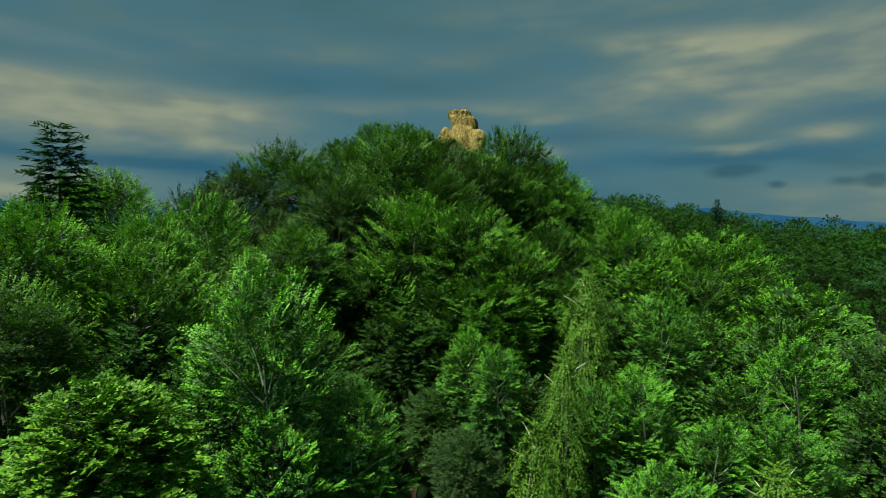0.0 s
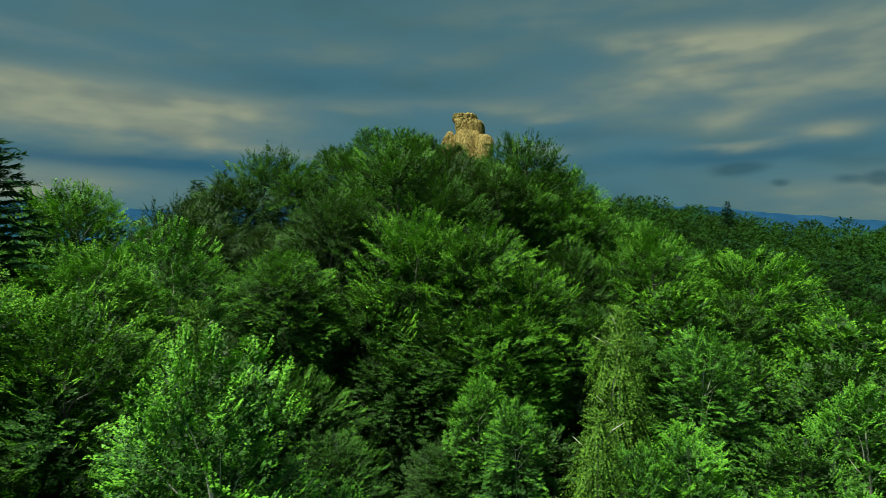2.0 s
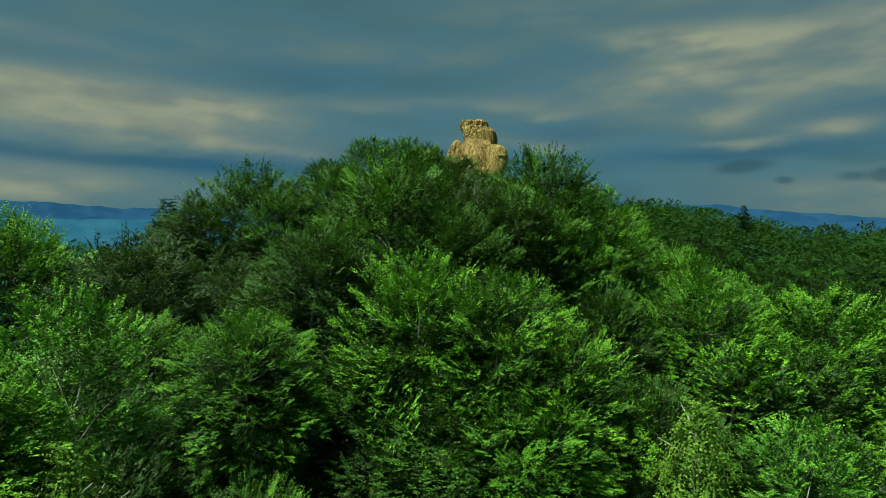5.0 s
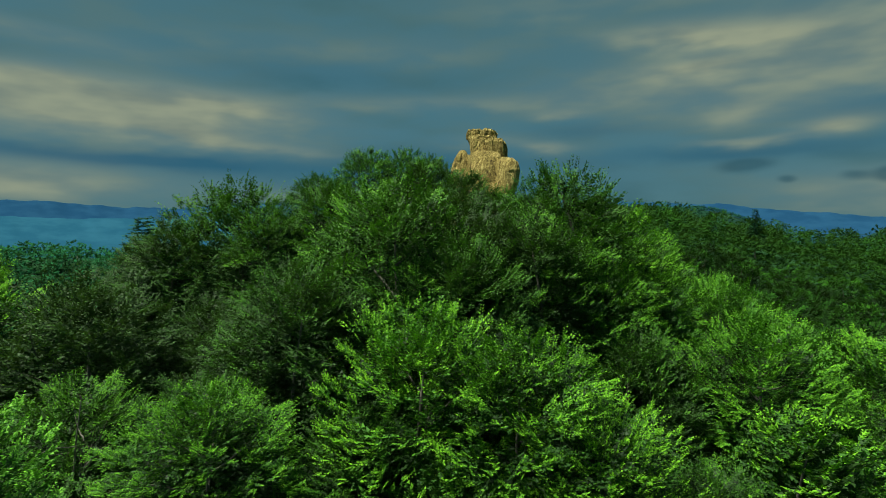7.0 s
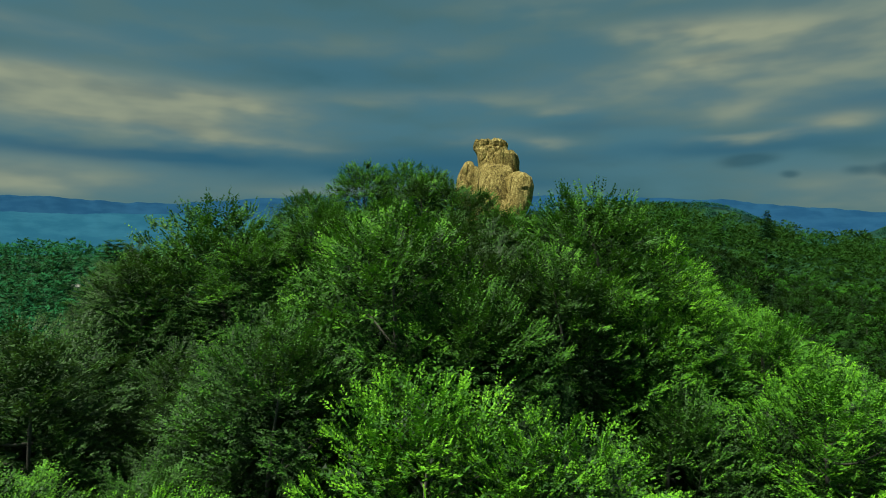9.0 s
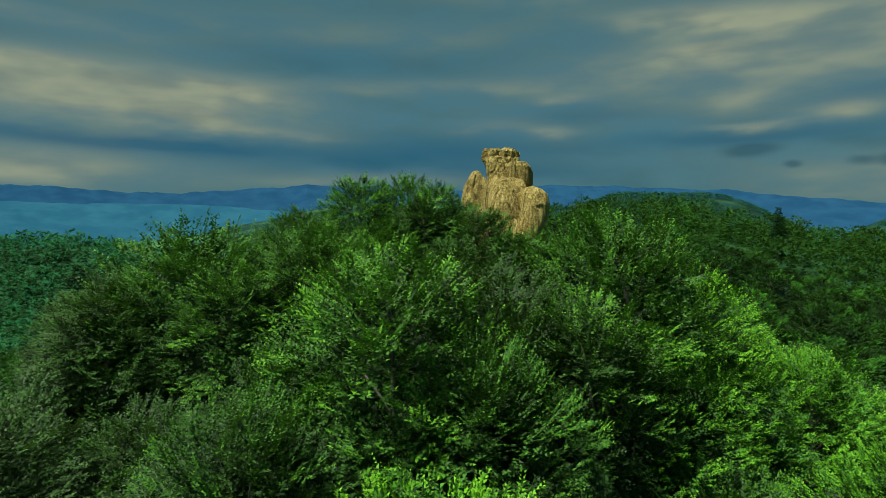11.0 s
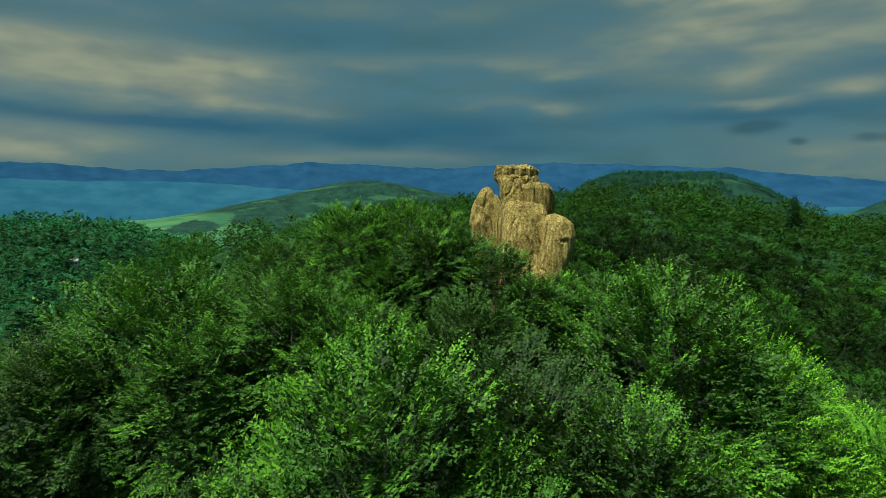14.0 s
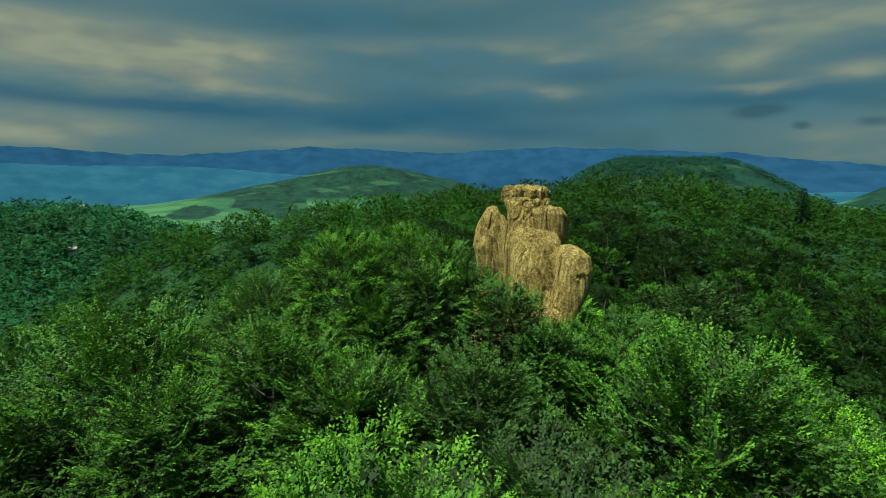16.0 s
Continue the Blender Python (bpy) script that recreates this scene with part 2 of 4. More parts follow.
def height(x, y):
    """The ground's height: a rocky knoll, the ridge behind it, a valley to the west, a far plain with hills."""
    x, y = np.asarray(x, float), np.asarray(y, float)
    r = np.hypot(x, y)
    d = np.hypot((x - 2) / np.where(x > 2, 1.12, 1.28), y - 65.5)
    knoll = 6.5 - 0.95 * (np.sqrt(d * d + 25) - 5)
    valley = -18.0 - 56 * smooth(-x, 26, 105) - 16 * smooth(x, 25, 95) * smooth(y, 20, 70)
    valley = valley - 55 * smooth(y, 290, 700) - 25 * smooth(r, 600, 1200) + 44 * smooth(-x, 26, 105) * smooth(r, 600, 1200)
    crest = ramp(x, [-260, -180, -140, -110, -88, -49, -3, 39, 76, 110, 136, 181, 240, 360, 700], [-70, -58, -36, -14, -7, -3, 4.2, 7.2, 8.4, 3.6, 0.4, -6, -13, -22, -40])
    line = ramp(x, [-140, -88, -49, -3, 39, 136, 181, 240], [226, 233, 246, 256, 256, 258, 230, 218])
    side = np.where(y < line, ramp(x, [-100, -20, 60], [72, 100, 122]), 80.0)
    land = valley + (crest - valley) * np.exp(-((y - line) / side) ** 2)
    land = land + 90 * bell(x, y, -430, 560, 190, 150) + 34 * bell(x, y, -268, 600, 120, 120)
    k = 0.22
    near = np.logaddexp(k * knoll, k * land) / k
    out = near
    out = out + 185 * bell(x, y, -420, 2500, 520, 330, -8) + 52 * bell(x, y, -960, 2300, 420, 260, 10)
    out = out + 138 * bell(x, y, 550, 1780, 185, 230) + 138 * bell(x, y, 800, 1760, 195, 240) + 60 * bell(x, y, 1010, 1800, 220, 240) + 80 * bell(x, y, 380, 1800, 160, 230) + 190 * bell(x, y, 1620, 1850, 300, 300)
    wave = np.sin(x * 0.043 + 1.3) * np.cos(y * 0.037) * 1.1 + np.sin(x * 0.011 + y * 0.013) * 2.4 * smooth(r, 120, 400)
    wave = wave + (np.sin(x * 0.0043 + 2) * np.sin(y * 0.0051 + 1) * 14) * smooth(r, 900, 1800)
    return out + wave * smooth(r, 70, 140)


def link_mesh(name, verts, faces, material, parent=None, shade=False):
    me = bpy.data.meshes.new(name)
    verts = np.asarray(verts, np.float32)
    faces = np.asarray(faces, np.int32)
    k = faces.shape[1]
    me.vertices.add(len(verts))
    me.vertices.foreach_set("co", verts.ravel())
    me.loops.add(faces.size)
    me.loops.foreach_set("vertex_index", faces.ravel())
    me.polygons.add(len(faces))
    me.polygons.foreach_set("loop_start", np.arange(0, faces.size, k, dtype=np.int32))
    me.update(calc_edges=True)
    me.validate()
    me.polygons.foreach_set("use_smooth", np.full(len(me.polygons), shade))
    me.materials.append(material)
    ob = new(name, me)
    if parent is not None:
        ob.parent = parent
    return ob


def meadow_here(x, y):
    """Above 0.3 the far land is open grass, below 0.1 wood."""
    return np.sin(x / 130 + 1.0) * np.sin(y / 210 + 0.6) + 0.5 * np.sin(x / 57 + y / 90)


def ground_material():
    m = bpy.data.materials.new("forest_floor_and_meadow")
    m.use_nodes = True
    n = Nodes(m.node_tree)
    pos = n.add("ShaderNodeNewGeometry").outputs["Position"]
    flat = n.vec("MULTIPLY", pos, (1, 1, 0))
    part = n.add("ShaderNodeSeparateXYZ")
    n.link(pos, part.inputs[0])
    px, py = part.outputs[0], part.outputs[1]
    wave = n.math("MULTIPLY", n.math("SINE", n.math("MULTIPLY_ADD", px, 1 / 130, 1.0)), n.math("SINE", n.math("MULTIPLY_ADD", py, 1 / 210, 0.6)))
    ripple = n.math("SINE", n.math("MULTIPLY_ADD", px, 1 / 57, n.math("MULTIPLY", py, 1 / 90)))
    fields = n.math("ADD", n.math("MULTIPLY_ADD", ripple, 0.5, wave), n.math("MULTIPLY", n.math("SUBTRACT", n.noise(flat, 0.02, 3.0, 0.6), 0.5), 0.8))
    strips = n.noise(n.vec("MULTIPLY", pos, (0.004, 0.012, 0)), 1.0, 4.0, 0.6)
    grain = n.noise(flat, 0.6, 6.0, 0.65)
    length = n.add("ShaderNodeVectorMath", operation="LENGTH")
    n.link(flat, length.inputs[0])
    open_land = n.span(length.outputs["Value"], 700, 1000)
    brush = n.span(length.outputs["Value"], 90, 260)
    crowns = n.noise(flat, 0.035, 8.0, 0.80)
    stands = n.noise(flat, 0.012, 4.0, 0.6)
    # distant wood and meadow colours include the blue-green of aerial haze
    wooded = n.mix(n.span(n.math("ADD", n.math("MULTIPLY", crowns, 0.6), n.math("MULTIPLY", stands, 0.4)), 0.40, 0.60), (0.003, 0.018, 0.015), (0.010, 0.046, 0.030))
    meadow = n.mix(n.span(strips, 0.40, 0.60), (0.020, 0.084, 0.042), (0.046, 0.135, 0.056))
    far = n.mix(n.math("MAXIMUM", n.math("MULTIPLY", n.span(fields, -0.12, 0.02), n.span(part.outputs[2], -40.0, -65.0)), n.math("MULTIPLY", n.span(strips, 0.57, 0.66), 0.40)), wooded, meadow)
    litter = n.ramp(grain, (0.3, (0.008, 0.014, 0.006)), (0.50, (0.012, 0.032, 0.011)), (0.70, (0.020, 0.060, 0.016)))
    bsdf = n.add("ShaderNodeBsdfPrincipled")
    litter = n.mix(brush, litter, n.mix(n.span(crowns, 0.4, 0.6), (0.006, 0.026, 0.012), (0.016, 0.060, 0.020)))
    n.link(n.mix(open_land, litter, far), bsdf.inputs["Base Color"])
    bsdf.inputs["Roughness"].default_value = 0.95
    bsdf.inputs["Specular IOR Level"].default_value = 0.1
    b = n.add("ShaderNodeBump")
    b.inputs["Strength"].default_value = 0.4
    n.link(grain, b.inputs["Height"])
    n.link(b.outputs[0], bsdf.inputs["Normal"])
    n.link(bsdf.outputs[0], n.add("ShaderNodeOutputMaterial").inputs[0])
    return m


def build_ground():
    rings = np.concatenate([[0.0], np.geomspace(3.0, 4950.0, 150)])
    turns = np.linspace(0, 2 * math.pi, 280, endpoint=False)
    rr, aa = np.meshgrid(rings, turns, indexing="ij")
    x, y = rr * np.sin(aa), 50 + rr * np.cos(aa)
    z = height(x, y)
    i, j = np.meshgrid(np.arange(len(rings) - 1), np.arange(len(turns)), indexing="ij")
    j2 = (j + 1) % len(turns)
    k = len(turns)
    faces = np.stack([i * k + j, i * k + j2, (i + 1) * k + j2, (i + 1) * k + j], -1).reshape(-1, 4)[:, ::-1]
    ob = link_mesh("ground", np.stack([x, y, z], -1).reshape(-1, 3), faces, ground_material(), None, True)
    tagged(ob, "wooded hills, valley floor and green meadows under forest", "ground", kind="structure")


build_ground()


def range_material(name, low, top):
    m = bpy.data.materials.new(name)
    m.use_nodes = True
    n = Nodes(m.node_tree)
    pos = n.add("ShaderNodeNewGeometry").outputs["Position"]
    f = n.noise(pos, 0.006, 6.0, 0.6)
    bsdf = n.add("ShaderNodeBsdfPrincipled")
    n.link(n.mix(n.span(f, 0.35, 0.65), low, top), bsdf.inputs["Base Color"])
    bsdf.inputs["Roughness"].default_value = 1.0
    bsdf.inputs["Specular IOR Level"].default_value = 0.0
    n.link(bsdf.outputs[0], n.add("ShaderNodeOutputMaterial").inputs[0])
    return m


def mountain_range(name, label, radius, depth, turns, tops, foot, material, seed, rough):
    """A chain of hills along an arc: heights of the skyline by degrees to the right of +y."""
    angle = np.arange(turns[0], turns[-1], 0.25)
    rows = 14
    verts = []
    for k in range(rows):
        q = k / (rows - 1)
        rad = radius - depth * (1 - q)
        for a in angle:
            top = float(np.interp(a, turns, tops))
            bumps = noise.noise((a * 0.35, seed, q * 1.5)) * 0.6 + noise.noise((a * 1.1, seed + 5, q * 2)) * 0.3 + noise.noise((a * 2.6, seed + 9, q * 3)) * 0.12
            h = foot + (top + rough * bumps - foot) * (q ** 0.8)
            verts.append((rad * math.sin(radians(a)), 36 + rad * math.cos(radians(a)), h))
    c = len(angle)
    i, j = np.meshgrid(np.arange(rows - 1), np.arange(c - 1), indexing="ij")
    faces = np.stack([i * c + j, i * c + j + 1, (i + 1) * c + j + 1, (i + 1) * c + j], -1).reshape(-1, 4)
    tagged(link_mesh(name, verts, faces, material, None, True), label, "mountains", kind="structure")


# both ranges are blue because aerial haze is painted into their colours
blue_far = range_material("haze_blue_far_woods", (0.009, 0.041, 0.094), (0.013, 0.053, 0.112))
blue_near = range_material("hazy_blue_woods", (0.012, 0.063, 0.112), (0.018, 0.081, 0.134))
mountain_range("backdrop_mountains", "long mountain range on the horizon under clouds, blue haze in its colour", 4800, 900,
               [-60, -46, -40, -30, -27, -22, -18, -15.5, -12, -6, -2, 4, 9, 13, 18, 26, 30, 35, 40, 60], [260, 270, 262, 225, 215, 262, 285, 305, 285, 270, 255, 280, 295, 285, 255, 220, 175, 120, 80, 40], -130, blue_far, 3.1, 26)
mountain_range("backdrop_foothills", "foothills before the mountain range, blue-green haze in their colour", 4000, 700,
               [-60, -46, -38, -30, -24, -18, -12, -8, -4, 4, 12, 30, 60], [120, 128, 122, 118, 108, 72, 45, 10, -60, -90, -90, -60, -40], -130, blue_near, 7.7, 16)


# ---------------------------------------------------------------- trees
def unit(v):
    return v / np.maximum(np.linalg.norm(v, axis=-1, keepdims=True), 1e-9)


def leaf_sprays(rng, p, axis, normal, count, length, leaf, wide, droop, spread=0.9, plain=False, tip=0, stir=0.26):
    """Flat sprays of leaves: a twig from each p along axis with leaves on both sides. Each leaf is a folded diamond."""
    n = len(p)
    side = unit(np.cross(axis, normal))
    s = (np.arange(count) + 0.5) / count
    s = s[None, :] + rng.normal(0, 0.05, (n, count))
    hand = np.where(np.arange(count) % 2 == 0, 1.0, -1.0)[None, :, None]
    length = length * rng.uniform(0.6, 1.35, (n, 1))
    base = p[:, None, :] + axis[:, None, :] * (s * length)[..., None]
    base = base + side[:, None, :] * hand * 0.05 * length[..., None]
    base[..., 2] -= droop * length * (s ** 2)
    way = axis[:, None, :] * 0.65 + side[:, None, :] * hand * spread + rng.normal(0, 0.16, (n, count, 3))
    way[..., 2] -= droop * 0.6
    way = unit(way)
    up = unit(normal[:, None, :] + rng.normal(0, stir, (n, count, 3)))
    across = unit(np.cross(way, up))
    size = leaf * rng.uniform(0.7, 1.25, (n, count, 1)) * (1.12 - 0.42 * s[..., None])
    if plain:  # one face a leaf
        verts = np.stack([base - across * size * wide, base + across * size * wide, base + way * size], 2).reshape(-1, 3)
        if tip:
            v = verts.reshape(n, count, 9)
            return [(q.reshape(-1, 3), np.arange(q.size // 3).reshape(-1, 3)) for q in (v[:, :tip], v[:, tip:])]
        return verts, np.arange(n * count * 3).reshape(-1, 3)
    mid = base + way * size * 0.45
    a = base
    b = mid + across * size * wide + up * size * 0.10
    c = base + way * size
    d = mid - across * size * wide + up * size * 0.10
    verts = np.stack([a, b, c, d], 2).reshape(-1, 3)
    k = np.arange(n * count)[:, None] * 4
    return verts, np.concatenate([k, k + 1, k + 2, k + 3], 1)


def tube(points, radii, sides=7):
    points = [Vector(p) for p in points]
    verts, faces = [], []
    for k, p in enumerate(points):
        way = (points[min(k + 1, len(points) - 1)] - points[max(k - 1, 0)]).normalized()
        a = way.orthogonal().normalized()
        b = way.cross(a)
        for s in range(sides):
            q = 2 * math.pi * s / sides
            verts.append(p + (a * math.cos(q) + b * math.sin(q)) * radii[k])
    for k in range(len(points) - 1):
        for s in range(sides):
            s2 = (s + 1) % sides
            faces.append((k * sides + s, k * sides + s2, (k + 1) * sides + s2, (k + 1) * sides + s))
    return verts, faces


def wooden(name, rng, a, b, ra, rb, material, parent, bend=0.3, steps=6):
    a, b = np.asarray(a, float), np.asarray(b, float)
    off = rng.normal(0, bend, 3)
    pts, rad = [], []
    for k in range(steps + 1):
        q = k / steps
        pts.append(a + (b - a) * q + off * math.sin(q * math.pi) + rng.normal(0, bend * 0.08, 3) * (0 < k < steps))
        rad.append(ra + (rb - ra) * q)
    v, f = tube(pts, rad)
    return link_mesh(name, np.array([tuple(p) for p in v]), f, material, parent, True)


def profile(q, peak=0.55, low=0.62):
    """Half width of a crown, as a share of its radius, by depth below the top (0 to 1)."""
    q = np.asarray(q, float)
    up = np.clip(1 - np.clip(1 - q / peak, 0, 1) ** 2.1, 0, 1) ** 0.54
    return np.where(q < peak, up, 1 - (1 - low) * np.clip((q - peak) / (1 - peak), 0, 1) ** 1.6)


def fronds(rng, radius, deep, boughs, sprays, reach=2.1, wide=1.0, lift=1.0, ragged=0.16, share=1.0, peak=0.55, low=0.62, flat=0.6):
    """Leafy boughs that fan out of a crown whose top is the origin: spray feet, ways, faces, and how sunny each one is."""
    k = (np.arange(boughs) + 0.5) / boughs
    grid = np.linspace(0.005, 1, 400)
    wide_at = profile(grid, peak, low)
    area = np.cumsum((wide_at + 0.05) * np.hypot(np.gradient(wide_at) * radius, np.gradient(grid) * deep))
    q = np.interp(k * area[-1], area, grid)
    a = np.arange(boughs) * 2.39996 + rng.normal(0, 0.25, boughs)
    phase = rng.uniform(0, 6.28, 6)
    bumps = 1 + ragged * (np.sin(2 * a + phase[0] + 3 * q) * 0.5 + np.sin(3 * a + phase[1] - 7 * q) * 0.5 + np.sin(5 * a + 9 * q + phase[2]) * 0.35) + rng.normal(0, 0.07, boughs)
    r = radius * share * profile(q, peak, low) * bumps
    radial = np.stack([np.cos(a), np.sin(a), 0 * a], -1)
    tangent = np.stack([-np.sin(a), np.cos(a), 0 * a], -1)
    rise = np.interp(q, [0, 0.12, 0.35, 0.6, 1.0], [84, 58, 30, 10, -6])
    steep = np.interp(q, [0, 0.10, 0.30, 0.6, 1.0], [62, 38, 14, -6, -24]) * lift + rng.normal(0, 11, boughs)
    face_out = radial * np.cos(np.radians(rise))[:, None] + np.array([0, 0, 1.0]) * np.sin(np.radians(rise))[:, None]
    axis = unit(radial * np.cos(np.radians(steep))[:, None] + np.array([0, 0, 1.0]) * np.sin(np.radians(steep))[:, None] + tangent * rng.normal(0, 0.25, (boughs, 1)))
    side = unit(np.cross(axis, face_out))
    face = unit(np.array([0, 0, flat]) + face_out * (1.5 - flat) + rng.normal(0, 0.16, (boughs, 3)))
    face = unit(face - axis * (face * axis).sum(1, keepdims=True) * 0.7)
    tip = radial * r[:, None] - np.array([0, 0, 1.0]) * (deep * q * rng.uniform(0.95, 1.05, boughs))[:, None]
    size = rng.uniform(0.75, 1.3, boughs)[:, None]
    u = rng.uniform(0, 1, (boughs, sprays)) ** 0.75
    v = rng.uniform(-1, 1, (boughs, sprays)) * np.sin(np.pi * (0.12 + 0.74 * u))
    p = tip[:, None] + axis[:, None] * ((u - 0.8) * reach * size)[..., None] + side[:, None] * (v * wide * size)[..., None]
    p = p - face[:, None] * (0.30 * v * v * wide + 0.22 * u * u * reach * (q[:, None] > 0.25))[..., None] + face[:, None] * rng.normal(0, 0.10, (boughs, sprays, 1))
    out = unit(axis[:, None] * 0.9 + side[:, None] * (v * 0.9)[..., None] + face[:, None] * 0.18 + np.array([0, 0, 0.15]) + rng.normal(0, 0.17, (boughs, sprays, 3)))
    normal = unit(face[:, None] + rng.normal(0, 0.20, (boughs, sprays, 3)))
    # higher and outer sprays score more; they take the top-lit leaf colour
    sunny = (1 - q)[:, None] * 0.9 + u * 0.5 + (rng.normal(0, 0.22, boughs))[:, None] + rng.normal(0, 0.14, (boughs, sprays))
    return p.reshape(-1, 3), out.reshape(-1, 3), normal.reshape(-1, 3), sunny.ravel()


def broadleaf(rng, label, category, leaf_mat, lit_shoot_mat, bark_mat, radius=5.0, deep=12.0, boughs=120, sprays=38, leaves=13, length=0.70, leaf=0.15, wide=0.36, droop=0.16, lift=1.0,
              limbs=7, thick=0.20, spread=0.85, reach=2.4, fan=1.25, ragged=0.16, sun=0.93, inner=1.0, peak=0.55, low=0.62, twig=0.0, flat=0.6):
    """A model tree: its parts, each mesh with the top of the crown as its origin. The trunk is one metre long."""
    parts = []

    def keep(name, v, f, mat, note="", shade=False):
        ob = link_mesh(name, v, f, mat, None, shade)
        parts.append((name, ob.data, note))
        bpy.data.objects.remove(ob)

    p, out, normal, sunny = fronds(rng, radius, deep, boughs, sprays, reach, fan, lift, ragged, 1.0, peak, low, flat)
    # top light goes into the colour here: high sprays get the paler leaf
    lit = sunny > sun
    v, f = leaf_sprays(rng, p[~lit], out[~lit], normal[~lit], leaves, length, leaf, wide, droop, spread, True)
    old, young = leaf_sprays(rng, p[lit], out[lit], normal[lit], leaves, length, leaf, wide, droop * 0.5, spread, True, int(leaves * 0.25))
    v, f = np.concatenate([v, old[0]]), np.concatenate([f, old[1] + len(v)])
    pi, oi, ni, _ = fronds(rng, radius, deep * 0.98, int(boughs * 0.7), max(8, int(sprays * 0.62)), reach, fan * 1.15, lift * 0.8, ragged, 0.86, peak, low, flat)
    v2, f2 = leaf_sprays(rng, pi - (0, 0, 0.02 * deep), oi, ni, max(5, leaves // 2), length, leaf * 1.22 * inner, wide * 1.1, droop, spread, True)
    v, f = np.concatenate([v, v2]), np.concatenate([f, f2 + len(v)])
    keep("crown", v, f, leaf_mat)
    keep("young_foliage", *young, lit_shoot_mat, "lighter young leaves at the twig ends")
    # inner layer in the shade-coloured leaf, so gaps look deep
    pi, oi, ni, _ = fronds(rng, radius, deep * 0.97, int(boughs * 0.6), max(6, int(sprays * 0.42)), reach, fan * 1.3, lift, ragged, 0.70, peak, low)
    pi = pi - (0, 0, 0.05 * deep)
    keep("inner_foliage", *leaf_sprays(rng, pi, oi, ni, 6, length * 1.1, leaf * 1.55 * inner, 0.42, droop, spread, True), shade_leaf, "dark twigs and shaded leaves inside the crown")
    for _ in range(limbs):
        q, a = rng.uniform(0.12, 0.75), rng.uniform(0, 6.28)
        r = radius * float(profile(q, peak, low)) * (0.80 + twig)
        end = np.array([r * math.cos(a), r * math.sin(a), -deep * q])
        start = np.array([0, 0, -deep * min(0.98, q + 0.14 + 0.10 * rng.uniform())])
        pts, rad = [], []
        bend = rng.normal(0, 0.25, 3)
        for j in range(7):
            t = j / 6
            pts.append(start + (end - start) * (t, t, t ** 1.3) + bend * math.sin(t * math.pi))
            rad.append(thick * (0.36 - 0.28 * t))
        lv, lf = tube(pts, rad, 6)
        keep("limb", np.array([tuple(w) for w in lv]), lf, bark_mat, "", True)
    tv, tf = trunk_line(rng, thick)
    keep("trunk", tv, tf, bark_mat, "", True)
    return {"name": category.replace(" ", "_"), "label": label, "category": category, "radius": radius, "parts": parts, "stem": 0.78, "lower": 0.20}


def trunk_line(rng, thick, bend=0.35):
    off = rng.normal(0, bend, 2)
    pts, rad = [], []
    for k in range(10):
        q = k / 9
        w = math.sin(q * math.pi)
        pts.append((off[0] * w, off[1] * w, q))
        rad.append(thick * (1.25 if k == 0 else 1.0 - 0.78 * q))
    verts, faces = [], []
    for (x, y, z), r in zip(pts, rad):
        for s in range(8):
            a = 2 * math.pi * s / 8
            verts.append((x + r * math.cos(a), y + r * math.sin(a), z))
    for k in range(9):
        for s in range(8):
            faces.append((k * 8 + s, k * 8 + (s + 1) % 8, (k + 1) * 8 + (s + 1) % 8, (k + 1) * 8 + s))
    return np.array(verts), faces


def model_of(name, label, category, radius, meshes):
    parts = []
    for part_name, v, f, mat, shade in meshes:
        ob = link_mesh(part_name, v, f, mat, None, shade)
        parts.append((part_name, ob.data, ""))
        bpy.data.objects.remove(ob)
    return {"name": name, "label": label, "category": category, "radius": radius, "parts": parts}


def hanging_birch(rng, label):
    number = 620
    z = -11.5 * rng.uniform(0, 1, number) ** 0.8
    q = -z / 11.5
    reach = (0.2 + 2.3 * np.sqrt(q) * (1 - 0.25 * q)) * rng.uniform(0.35, 1.0, number)
    a = rng.uniform(0, 2 * math.pi, number)
    p = np.stack([reach * np.cos(a), reach * np.sin(a), z], -1)
    out = np.stack([np.cos(a) * 0.55, np.sin(a) * 0.55, -np.ones(number)], -1) + rng.normal(0, 0.22, (number, 3))
    normal = np.stack([np.cos(a), np.sin(a), np.full(number, 0.6)], -1)
    v, f = leaf_sprays(rng, p, unit(out), unit(normal), 26, 1.35, 0.13, 0.32, 0.05, 0.9, True)
    top = 260
    zt = -8 * rng.uniform(0, 1, top)
    at2 = rng.uniform(0, 2 * math.pi, top)
    rt = (0.05 - 0.24 * zt) * rng.uniform(0.3, 1, top)
    p2 = np.stack([rt * np.cos(at2), rt * np.sin(at2), zt], -1)
    o2 = np.stack([np.cos(at2) * 0.6, np.sin(at2) * 0.6, np.full(top, 0.7)], -1)
    v2, f2 = leaf_sprays(rng, p2, unit(o2), unit(np.stack([np.cos(at2), np.sin(at2), np.full(top, 0.8)], -1)), 16, 0.9, 0.13, 0.32, 0.3, 0.9, True)
    meshes = [("crown", np.concatenate([v, v2]), np.concatenate([f, f2 + len(v)]), birch_leaf, False)]
    for k in range(8):
        zz, aa = -11 * rng.uniform(0.12, 0.8), rng.uniform(0, 6.28)
        lv, lf = tube([(0, 0, zz), (math.cos(aa) * 0.8, math.sin(aa) * 0.8, zz + 0.9), (math.cos(aa) * 1.5, math.sin(aa) * 1.5, zz + 1.3)], (0.05, 0.035, 0.012), 6)
        meshes.append(("limb", np.array([tuple(w) for w in lv]), lf, pale_bark, True))
    meshes.append(("trunk", *trunk_line(rng, 0.13, 0.2), pale_bark, True))
    return model_of("birch_tree", label, "birch tree", 2.4, meshes)


